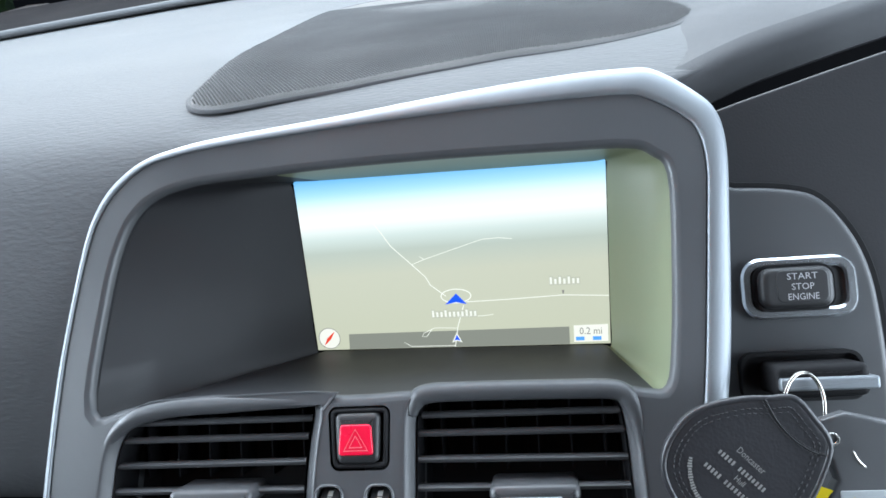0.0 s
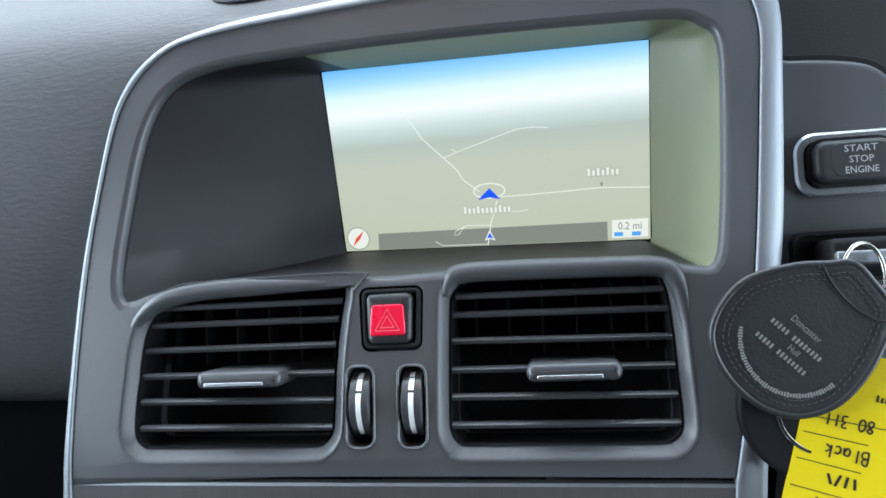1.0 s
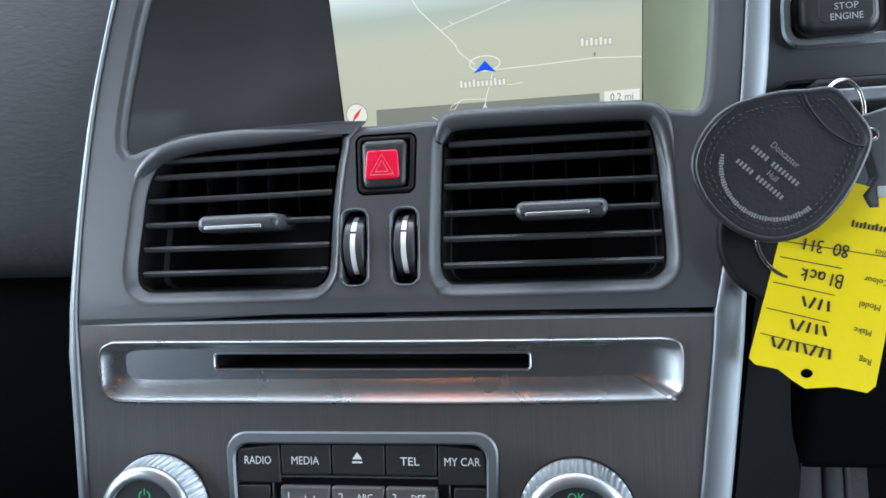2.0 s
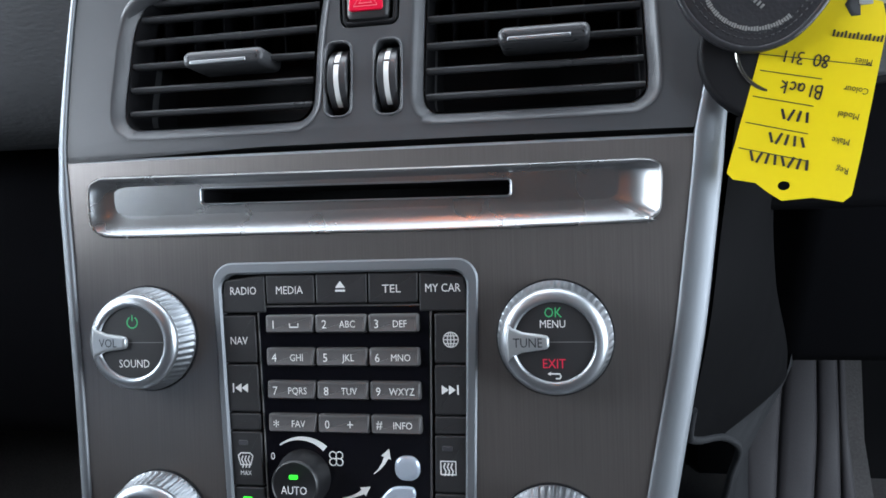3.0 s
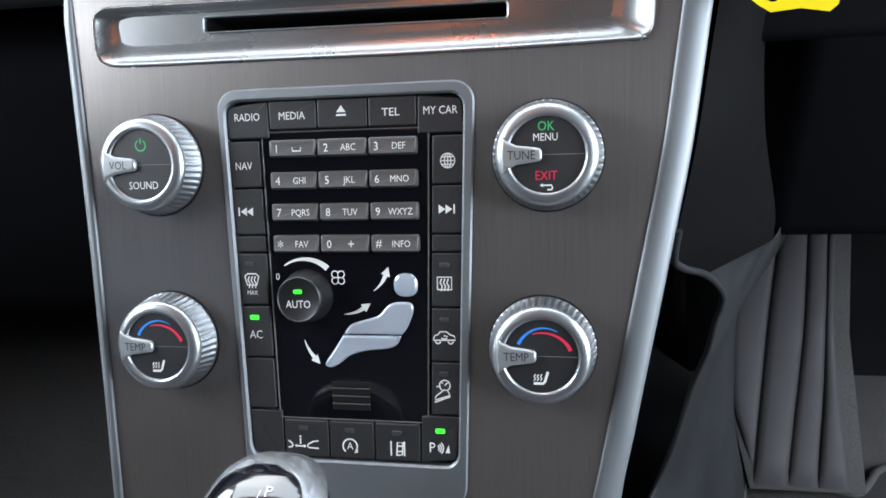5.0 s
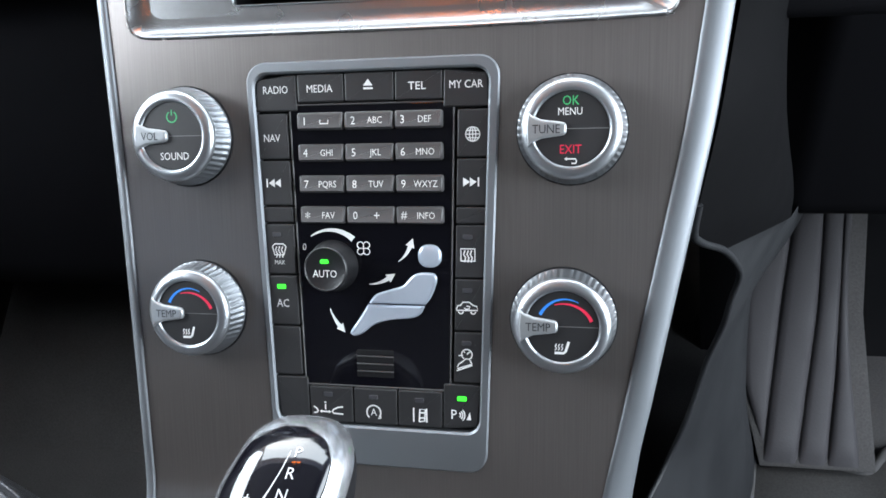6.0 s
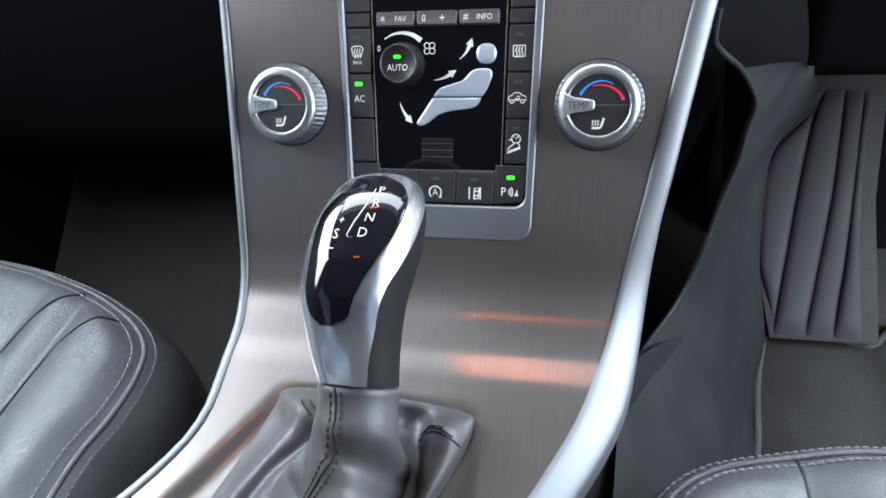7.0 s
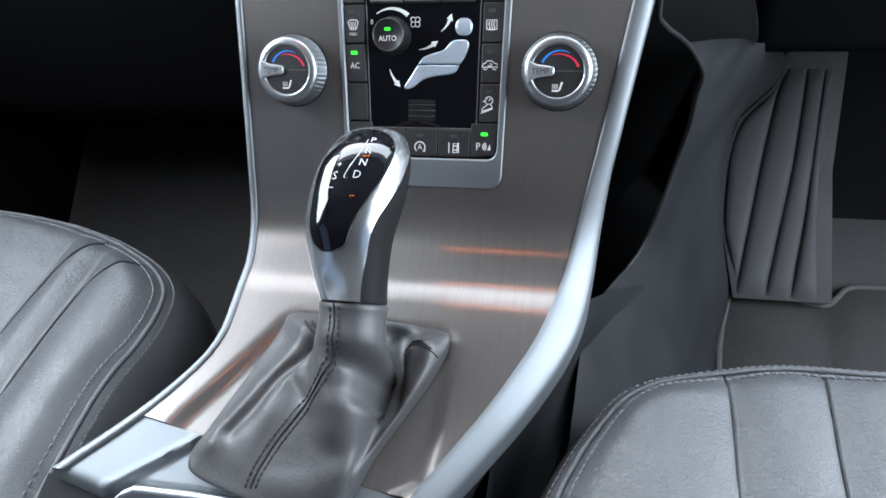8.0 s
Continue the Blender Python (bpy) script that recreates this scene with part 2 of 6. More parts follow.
glassm, gn, gl, gb = node_material("window_glass")
gb.inputs["Transmission Weight"].default_value, gb.inputs["Roughness"].default_value, gb.inputs["IOR"].default_value = 1.0, 0.0, 1.45
gb.inputs["Base Color"].default_value = (0.9, 0.95, 0.93, 1)

# ---- building helpers ----
BASE = pose(0, 0, 0.58, -32, 0, 0)  # the console's own frame: x across, y into it, z up along its lean
FLAT = Matrix.Identity(4)


def mesh_of(verts, faces, smooth=32):
    me = bpy.data.meshes.new("shape")
    me.from_pydata([tuple(v) for v in verts], [], faces)
    bm = bmesh.new()
    bm.from_mesh(me)
    bmesh.ops.recalc_face_normals(bm, faces=bm.faces[:])
    bm.to_mesh(me)
    bm.free()
    me.shade_smooth()
    me.set_sharp_from_angle(angle=radians(smooth))
    return me


def loft(rings, closed=True, cap0=False, cap1=False, smooth=32):
    n = len(rings[0])
    verts = [v for ring in rings for v in ring]
    faces = []
    for k in range(len(rings) - 1):
        for i in range(n if closed else n - 1):
            j = (i + 1) % n
            faces.append((k * n + i, k * n + j, (k + 1) * n + j, (k + 1) * n + i))
    if cap0:
        faces.append(tuple(range(n)))
    if cap1:
        faces.append(tuple(range((len(rings) - 1) * n, len(rings) * n)))
    return mesh_of(verts, faces, smooth)


def join(meshes, smooth=32):
    verts, faces = [], []
    for me in meshes:
        base = len(verts)
        verts += [tuple(v.co) for v in me.vertices]
        faces += [tuple(base + i for i in p.vertices) for p in me.polygons]
    return mesh_of(verts, faces, smooth)


def curve_through(points, per=6, closed=False):
    """A smooth line through the points, with per steps between two of them."""
    p = [Vector(q) for q in points]
    out, n = [], len(p)
    for i in range(n if closed else n - 1):
        a, b, c, d = (p[(i + k) % n] if closed else p[min(max(i + k, 0), n - 1)] for k in (-1, 0, 1, 2))
        for s in range(per):
            t = s / per
            out.append(0.5 * ((2 * b) + (c - a) * t + (2 * a - 5 * b + 4 * c - d) * t * t + (3 * b - a - 3 * c + d) * t ** 3))
    return out if closed else out + [p[-1]]


def rrect(x0, x1, z0, z1, r, n=4):
    out = []
    for cx, cz, a0 in ((x1 - r, z1 - r, 0), (x0 + r, z1 - r, 90), (x0 + r, z0 + r, 180), (x1 - r, z0 + r, 270)):
        for k in range(n + 1):
            a = radians(a0 + 90 * k / n)
            out.append((cx + r * math.cos(a), cz + r * math.sin(a)))
    return out


def oval(cx, cz, rx, rz=None, n=40):
    rz = rx if rz is None else rz
    return [(cx + rx * math.cos(2 * math.pi * k / n), cz + rz * math.sin(2 * math.pi * k / n)) for k in range(n)]


def inset(poly, d):
    """The outline moved inwards by d (outwards if d is negative)."""
    n = len(poly)
    area = sum(poly[i][0] * poly[(i + 1) % n][1] - poly[(i + 1) % n][0] * poly[i][1] for i in range(n))
    sign = 1 if area > 0 else -1
    out = []
    for i in range(n):
        a, b, c = Vector(poly[i - 1][:2]), Vector(poly[i][:2]), Vector(poly[(i + 1) % n][:2])
        e, f = (b - a), (c - b)
        if e.length < 1e-9 or f.length < 1e-9:
            t = (c - a)
            t = t.normalized() if t.length else Vector((1, 0))
            m, k = Vector((-t.y, t.x)), 1
        else:
            e, f = e.normalized(), f.normalized()
            m = Vector((-e.y, e.x)) + Vector((-f.y, f.x))
            m = m.normalized() if m.length > 1e-6 else Vector((-e.y, e.x))
            k = 1 / max(0.45, m.dot(Vector((-e.y, e.x))))
        out.append((b.x + sign * m.x * d * k, b.y + sign * m.y * d * k))
    return out


def slope(z):
    """How far the upper housing's face lies back at height z."""
    return 0.12 * max(0.0, z - 0.09)


def zero(z):
    return 0.0


def at_depth(poly, y, lean=zero):
    return [Vector((x, y + lean(z), z)) for x, z in poly]


def slab(poly, front, back, bevel=0.0006, lean=zero, smooth=40):
    """A plate of that outline, from depth front to depth back, with a rounded front edge."""
    rings = [at_depth(poly, back, lean), at_depth(poly, front + bevel, lean), at_depth(inset(poly, bevel * 0.35), front + bevel * 0.3, lean), at_depth(inset(poly, bevel), front, lean), at_depth(inset(poly, bevel * 1.7), front, lean)]
    return loft(rings, True, True, True, smooth)


def hoop(outer, inner, front, back, bevel=0.0006, lean=zero, inner_back=None):
    """A frame between two outlines of as many points."""
    ib = back if inner_back is None else inner_back
    rings = [at_depth(outer, back, lean), at_depth(outer, front + bevel, lean), at_depth(inset(outer, bevel), front, lean),
             at_depth(inset(inner, -bevel), front, lean), at_depth(inner, front + bevel, lean), at_depth(inner, ib, lean)]
    return loft(rings, True)


def face_with_holes(outer, holes, lean, depth=0.0):
    loops = [[Vector((x, z, 0)) for x, z in loop] for loop in (outer, *holes)]
    flat = [p for loop in loops for p in loop]
    tris = tessellate_polygon(loops)
    return mesh_of([Vector((p.x, depth + lean(p.y), p.y)) for p in flat], [tuple(t) for t in tris])


def tube(path, r, n=8, cap=True):
    path = [Vector(p) for p in path]
    rings, up = [], None
    for i, p in enumerate(path):
        t = (path[min(i + 1, len(path) - 1)] - path[max(i - 1, 0)]).normalized()
        up = (Vector((0, 0, 1)) if abs(t.z) < 0.9 else Vector((1, 0, 0))) if up is None else up
        side = t.cross(up).normalized()
        up = side.cross(t).normalized()
        rr = r[i] if isinstance(r, (list, tuple)) else r
        rings.append([p + rr * (math.cos(2 * math.pi * k / n) * side + math.sin(2 * math.pi * k / n) * up) for k in range(n)])
    return loft(rings, True, cap, cap, 60)


def ring_tube(points, r, n=8):
    path = [Vector(p) for p in points]
    rings = []
    for i, p in enumerate(path):
        t = (path[(i + 1) % len(path)] - path[i - 1]).normalized()
        up = Vector((0.3, 0.5, 0.8))
        side = t.cross(up).normalized()
        u2 = side.cross(t).normalized()
        rings.append([p + r * (math.cos(2 * math.pi * k / n) * side + math.sin(2 * math.pi * k / n) * u2) for k in range(n)])
    return loft(rings + [rings[0]], True, smooth=60)


def box(x0, x1, y0, y1, z0, z1, r=0.004):
    """A block with rounded edges."""
    bm = bmesh.new()
    bmesh.ops.create_cube(bm, size=1)
    for v in bm.verts:
        v.co = Vector(((x0 + x1) / 2 + v.co.x * (x1 - x0), (y0 + y1) / 2 + v.co.y * (y1 - y0), (z0 + z1) / 2 + v.co.z * (z1 - z0)))
    if r:
        bmesh.ops.bevel(bm, geom=bm.edges[:], offset=r, segments=3, profile=0.5, affect="EDGES")
    me = bpy.data.meshes.new("block")
    bm.to_mesh(me)
    bm.free()
    me.shade_smooth()
    me.set_sharp_from_angle(angle=radians(40))
    return me


def strokes(lines, width, front, thick=0.00012, lean=zero):
    """Flat printed lines on a face at depth front: each a list of (x, z)."""
    meshes = []
    for line in lines:
        p = [Vector(q) for q in line]
        left, right = [], []
        for i, q in enumerate(p):
            t = (p[min(i + 1, len(p) - 1)] - p[max(i - 1, 0)])
            t = t.normalized() if t.length else Vector((1, 0))
            nrm = Vector((-t.y, t.x)) * (width / 2)
            left.append(q + nrm)
            right.append(q - nrm)
        rings = [[Vector((a.x, front + lean(a.y), a.y)) for a in left], [Vector((a.x, front + lean(a.y), a.y)) for a in right]]
        meshes.append(loft(rings, False))
    return join(meshes)


def patch(poly, front, lean=zero):
    return mesh_of(at_depth(poly, front, lean), [tuple(range(len(poly)))])


def lettering(text, x, z, height, front, width=None, turn=0.0):
    """Flat letters in the console's frame, centred on (x, z); height is that of a capital."""
    curve = bpy.data.curves.new("letters", "FONT")
    curve.body, curve.align_x, curve.align_y, curve.resolution_u = text, "CENTER", "TOP_BASELINE", 2
    ob = bpy.data.objects.new("letters", curve)
    me = bpy.data.meshes.new_from_object(ob)
    bpy.data.objects.remove(ob)
    xs, ys = [v.co.x for v in me.vertices], [v.co.y for v in me.vertices]
    mx, my = (min(xs) + max(xs)) / 2, (min(ys) + max(ys)) / 2
    k = height / (0.70 if text.isalnum() or " " in text else max(ys) - min(ys))
    my = 0.35 if text.isalnum() or " " in text else my
    kx = width / (max(xs) - min(xs)) if width else k * (0.85 if len(text) > 1 else 0.92)
    c, s = math.cos(radians(turn)), math.sin(radians(turn))
    for v in me.vertices:
        a, b = (v.co.x - mx) * kx, (v.co.y - my) * k
        v.co = Vector((x + a * c - b * s, front, z + a * s + b * c))
    return me


def thing(name, label, category, group="", kind="", base=BASE):
    ob = new(name)
    ob.empty_display_size = 0.02
    ob.matrix_world = base
    return tagged(ob, label, category, group, kind)


def part(name, me, material, parent, label=""):
    me.materials.clear()
    me.materials.append(material)
    ob = new(name, me)
    ob.parent = parent
    return tagged(ob, label) if label else ob


def solid(name, me, material, label, category, group="", kind="", base=BASE):
    me.materials.clear()
    me.materials.append(material)
    ob = new(name, me)
    ob.matrix_world = base
    return tagged(ob, label, category, group, kind)


def mixv(a, b, t):
    return Vector(a) * (1 - t) + Vector(b) * t


# the brushed plate's line down the console: straight, then bent out to the gear tray
BEND, RAD, TURN45 = 0.165, 0.0725, radians(45)


def lean_at(s):
    """Angle by which the plate has bent outwards: a little past its final lean below the bend."""
    a = min(max(0.0, s - 0.0805 - BEND) / RAD, TURN45)
    return a + radians(4.0) * float(np.interp(s, (.284, .304, .314, .3175), (0, 1, 1, 0)))


LINE_S, LINE_Y, LINE_Z = [0.0805 + BEND], [0.0], [-BEND]
while LINE_S[-1] < 0.56:
    bent = lean_at(LINE_S[-1] + 0.0005)
    LINE_S.append(LINE_S[-1] + 0.001)
    LINE_Y.append(LINE_Y[-1] - 0.001 * math.sin(bent))
    LINE_Z.append(LINE_Z[-1] - 0.001 * math.cos(bent))


def down(s):
    """Depth, height and outward direction at s metres below the plate's top edge."""
    straight = 0.0805 + BEND
    if s <= straight:
        z = 0.0805 - s
        return slope(z), z, Vector((0, -1, 0))
    a = lean_at(s)
    y, z = float(np.interp(s, LINE_S, LINE_Y)), float(np.interp(s, LINE_S, LINE_Z))
    return y, z, Vector((0, -math.cos(a), math.sin(a)))


def on_plate(x, s, lift=0.0):
    y, z, n = down(s)
    return Vector((x, y, z)) + n * lift


LEFT_S, LEFT_X = (0, .06, .11, .19, .25, .30, .352, .377, .410, .446, .50), (-.1265, -.1235, -.121, -.1185, -.117, -.1145, -.114, -.126, -.151, -.188, -.24)
RIGHT_S, RIGHT_X = (0, .0755, .1515, .1835, .2165, .2375, .29, .333, .378, .431, .50), (.1466, .1375, .1235, .1175, .1115, .107, .097, .085, .062, .028, -.02)


def left_edge(s):
    return float(np.mean([np.interp(s + d, LEFT_S, LEFT_X) for d in (-.012, -.006, 0, .006, .012)]))


def right_edge(s):
    return float(np.mean([np.interp(s + d, RIGHT_S, RIGHT_X) for d in (-.012, -.006, 0, .006, .012)]))

# ---- the centre stack ----
# brushed plate: flat upper half with holes for the disc tray and the button block, then the bent half down to the gear tray
C0 = 0.0015


def spread_x(x, z):
    """The button block narrows a little towards its foot."""
    return C0 + (x - C0) * (1 + 0.62 * z)


def taper(poly):
    return [(spread_x(x, z), z) for x, z in poly]


BLOCK_OUT = taper(rrect(-0.0558, 0.0598, -0.1552, 0.0340, 0.0095, 6))
BLOCK_IN = taper(rrect(-0.0520, 0.0550, -0.1360, 0.0287, 0.0065, 6))
TRAY_OUT = curve_through([(-.1152, .0600), (-.1149, .0690), (-.1105, .0724), (-.1023, .0731), (-.0500, .0724), (.0500, .0711), (.1150, .0707), (.1270, .0705), (.1318, .0690), (.1334, .0655),
                          (.1331, .0560), (.1322, .0500), (.1290, .0473), (.1230, .0463), (.0500, .0455), (-.0500, .0462), (-.0980, .0466), (-.1095, .0478), (-.1142, .0520)], 4, True)
TRAY_OUT = [(q[0], q[1]) for q in TRAY_OUT]

centre_panel = thing("centre_panel", "dark brushed aluminium centre panel curving out to the gear lever", "dashboard panel", kind="structure")
top_edge = [(left_edge(0) + (right_edge(0) - left_edge(0)) * k / 20, 0.0805 - 0.002 * k / 20) for k in range(21)]
right_side = [(right_edge(s), 0.0805 - s) for s in np.linspace(0.01, 0.24, 24)]
bottom_edge = [(right_edge(0.24) + (left_edge(0.24) - right_edge(0.24)) * k / 20, 0.0805 - 0.24) for k in range(1, 21)]
left_side = [(left_edge(s), 0.0805 - s) for s in np.linspace(0.23, 0.01, 24)]
upper = face_with_holes(top_edge + right_side + bottom_edge + left_side, [inset(TRAY_OUT, 0.0008), inset(BLOCK_OUT, 0.001)], zero)
part("panel_face", upper, BRUSHED, centre_panel)
lip = [[Vector((x, 0.0, z)) for x, z in top_edge], [Vector((x, 0.0005, z + 0.0012)) for x, z in top_edge], [Vector((x, 0.0045, z + 0.0016)) for x, z in top_edge]]
part("upper_edge", loft(lip, False), SATIN, centre_panel, "bright rounded top edge")


def tray_end(u):
    return 0.408 + (0.4355 - 0.408) * u


REC = curve_through([(-.073, .3290), (-.045, .3270), (0.0, .3285), (.0260, .3310), (.0355, .3390), (.0372, .3600), (.0348, .4000), (.0318, .4230), (.0240, .4330), (0.0, .4420), (-.060, .4440), (-.125, .4300), (-.131, .4120), (-.110, .3800), (-.086, .3450)], 5, True)
REC = [(p[0], p[1]) for p in REC]


def inside_by(poly, x, s):
    """Distance to the outline, positive inside."""
    best, inside = 1e9, False
    n = len(poly)
    for i in range(n):
        (ax, ay), (bx, by) = poly[i], poly[(i + 1) % n]
        dx, dy = bx - ax, by - ay
        t = max(0, min(1, ((x - ax) * dx + (s - ay) * dy) / (dx * dx + dy * dy + 1e-12)))
        best = min(best, math.hypot(x - ax - t * dx, s - ay - t * dy))
        if (ay > s) != (by > s) and x < (bx - ax) * (s - ay) / (by - ay + 1e-12) + ax:
            inside = not inside
    return best if inside else -best


rows = []
for k in range(81):
    row = []
    for i in range(91):
        u = i / 90
        s = 0.24 + (tray_end(u) - 0.24) * k / 80
        x = left_edge(s) + (right_edge(s) - left_edge(s)) * u
        d = inside_by(REC, x, s) if s > 0.31 else -1
        fall = max(0.0, min(1.0, (d + 0.004) / 0.013))
        row.append(on_plate(x, s, -0.0042 * fall * fall * (3 - 2 * fall)))
    rows.append(row)
part("gear_tray", loft(rows, False, smooth=60), BRUSHED, centre_panel)

# satin trim that frames the stack: up one side, over the screen, down the other
trim = thing("silver_trim", "satin silver trim strip framing the screen and centre stack", "trim", kind="structure")
edge_pairs = []
for s in np.linspace(0.446, 0.012, 44):
    w = 0.0055 + 0.004 * max(0, min(1, (s - 0.36) / 0.06))
    edge_pairs.append((on_plate(left_edge(s), s), on_plate(left_edge(s) - w, s, -0.001), down(s)[2], 0.0))
arch = [(-.1265, .0805, -.132, .0805), (-.1261, .127, -.1305, .127), (-.1236, .1717, -.1275, .172), (-.1196, .205, -.1228, .2065), (-.1136, .2385, -.1168, .241), (-.1075, .2545, -.1108, .2575),
        (-.0985, .2658, -.1022, .2692), (-.0858, .2746, -.0885, .2785), (-.0687, .2788, -.0700, .2836), (-.046, .2816, -.0465, .2870), (.0093, .2856, .0094, .2922), (.0626, .2881, .063, .2981),
        (.1137, .2894, .1140, .3020), (.1385, .2891, .1400, .3024), (.1481, .2872, .1535, .3008), (.1618, .2785, .1690, .2900), (.1690, .2700, .1785, .2790), (.1713, .2547, .1812, .2620),
        (.1690, .230, .1790, .2320), (.1634, .1808, .1739, .1803), (.1590, .150, .1690, .150), (.1520, .107, .1615, .107)]
inner_line = curve_through([(a, b) for a, b, c, e in arch], 5)
outer_line = curve_through([(c, e) for a, b, c, e in arch], 5)
for a, b in zip(inner_line, outer_line):
    edge_pairs.append((Vector((a.x, slope(a.y), a.y)), Vector((b.x, slope(b.y) + 0.003, b.y)), Vector((0, -1, 0)), 1.0))
TRIM_W = []
for s in np.linspace(0.0, 0.50, 46):
    w = 0.0120 + 0.0075 * max(0, min(1, (s - 0.22) / 0.10)) - 0.004 * max(0, min(1, (s - 0.36) / 0.08))
    TRIM_W.append(w)
    drop = 0.0025 + 0.0095 * max(0, min(1, (s - 0.2) / 0.1))
    edge_pairs.append((on_plate(right_edge(s), s), on_plate(right_edge(s) + w, s, -drop), down(s)[2], 0.0))
rings = []
for a, b, n, k in edge_pairs:
    across = b - a
    rings.append([a - n * 0.003, a + n * 0.0004, a + across * 0.06 + n * 0.0011, a + across * 0.22 + n * 0.0017, a + across * 0.5 + n * 0.0021, a + across * 0.78 + n * 0.0018,
                  a + across * 0.94 + n * 0.0009, b - n * 0.0006, b + across.normalized() * 0.0006 - n * 0.004, b + across.normalized() * 0.0004 - n * 0.020])
part("strip", loft(rings, False, smooth=60), SATIN, trim)

# ---- upper housing: hood round the screen and the face that holds the vents ----
housing = thing("screen_housing", "soft black housing round the screen and the air vents", "dashboard panel", kind="structure")
OPEN = [(-.1080, .1610), (-.1045, .204), (-.0975, .238), (-.0855, .2560), (-.065, .2632), (-.032, .2655), (.0091, .2668), (.0616, .2670), (.1121, .2661), (.1400, .2650), (.1490, .2610), (.1552, .2520),
        (.1535, .2167), (.1500, .1815), (.1462, .1630), (.1380, .1618), (.1200, .1640), (.0450, .1645), (.0200, .1637), (0.0, .1640), (-.0500, .1648), (-.0900, .1618)]
DEEP = [(a, b) for a, b in [(min(1.002, max(-.002, u)), min(1.003, max(-.003, v))) for u, v in [(-.012, -.02), (-.012, .35), (-.012, .72), (-.012, .93), (-.008, 1.03), (.06, 1.035), (.24, 1.035), (.55, 1.035), (.82, 1.035), (.96, 1.035), (1.01, 1.03), (1.012, .92),
        (1.012, .55), (1.012, .2), (1.01, -.02), (.97, -.025), (.85, -.025), (.5, -.025), (.38, -.025), (.27, -.025), (.12, -.025), (.03, -.025)]]]
SC, SU, SV = Vector((0.0530, 0.0677, 0.2217)), Vector((0.1571, -0.0092, -0.0030)), Vector((0.0006, -0.0319, 0.0883))
SN = SU.cross(SV).normalized()  # out of the screen, towards the cabin
SN = SN if SN.y < 0 else -SN


def on_screen(a, b, lift=0.0):
    return SC + SU * (a - 0.5) + SV * (b - 0.5) + SN * lift


open_line = [(p[0], p[1]) for p in curve_through(OPEN, 4, True)]
deep_line = [on_screen(p[0], p[1], 0.0006) for p in curve_through(DEEP, 4, True)]
VENT_L = [(p[0], p[1]) for p in curve_through([(-.0958, .1417), (-.0900, .1525), (-.0790, .1588), (-.0600, .1598), (-.0100, .1606), (-.0050, .1590), (-.0070, .1450), (-.0090, .1270), (-.0099, .1060), (-.0110, .0995), (-.0146, .0957), (-.0210, .0947), (-.0550, .0947), (-.0890, .0950), (-.0950, .0960), (-.0984, .0995), (-.0992, .1070), (-.0980, .1225)], 4, True)]
VENT_R = [(p[0], p[1]) for p in curve_through([(.0405, .1368), (.0414, .1530), (.0435, .1580), (.0494, .1598), (.0850, .1592), (.1205, .1582), (.1258, .1560), (.1280, .1423), (.1290, .1166), (.1293, .1040), (.1284, .0982), (.1248, .0950), (.1190, .0942), (.0850, .0942), (.0480, .0944), (.0428, .0955), (.0401, .0992), (.0396, .1070)], 4, True)]
HAZ = rrect(.0040, .0290, .1335, .1585, .003, 4)
HAZ = [(0.0165 + (x - 0.0165) * (1 + 3.2 * (z - 0.146)), z) for x, z in HAZ]
WHEELS = [rrect(-.0026, .0080, .0950, .1265, .0035, 4), rrect(.0192, .0298, .0948, .1262, .0035, 4)]
face_outer = [(p[0] + (0.0006 if p[0] < 0 else -0.0006), p[1]) for p in inner_line] + [(.1462, .0820), (.06, .0830), (-.03, .0835), (-.126, .0835)]
part("face", face_with_holes(face_outer, [inset(open_line, -0.0035), inset(VENT_L, -0.0056), inset(VENT_R, -0.0056), inset(HAZ, -0.0008), *[inset(w, -0.0012) for w in WHEELS]], slope), HOUSING, housing)
hood = [at_depth(inset(open_line, -0.0036), 0.0, slope), at_depth(inset(open_line, -0.0018), 0.0004, slope), at_depth(inset(open_line, -0.0006), 0.0015, slope), at_depth(open_line, 0.0042, slope)]
hood += [[mixv(a, b, t) for a, b in zip(at_depth(open_line, 0.006, slope), deep_line)] for t in (0.0, 0.25, 0.5, 0.75, 1.0)]
def slice_rings(rings, a, b):
    return [r[a:b + 1] for r in rings]


part("hood_edge", loft(hood[:4], True, smooth=50), HOUSING, housing)
hood = hood[3:]
# top and right walls wear the colour that holds the screen's glow
part("screen_lit_wall", loft(slice_rings(hood, 21, 59), False, smooth=50), GLEAM, housing, "recess wall beside the screen, tinted with its green glow")
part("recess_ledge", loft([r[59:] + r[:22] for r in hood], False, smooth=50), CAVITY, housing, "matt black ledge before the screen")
under = [Vector((x, slope(z) + 0.0008, z)) for x, z in ((-.126, .0838), (.1462, .0822))]
part("lower_edge", loft([[under[0], under[1]], [under[0] + Vector((0, .006, -.0012)), under[1] + Vector((0, .006, -.0012))]], False), BLACK, housing)

# soft brows over the two vents
for line in ([(-.0033, .1616), (-.0299, .1619), (-.0559, .1619), (-.0746, .1606), (-.0882, .1574), (-.0975, .1508), (-.1020, .1430)], [(.0390, .1540), (.0408, .1590), (.0457, .1630), (.0659, .1634), (.0883, .1631), (.1102, .1626), (.1252, .1617), (.1306, .1576), (.1330, .1480), (.1338, .1330)]):
    way = curve_through([Vector((x, slope(z) + .0024, z)) for x, z in line], 6)
    part("vent_brow", tube(way, [.0020 + .0022 * min(1.0, k / 10, (len(way) - 1 - k) / 12) for k in range(len(way))], 12), HOUSING, housing, "soft raised brow over an air vent")

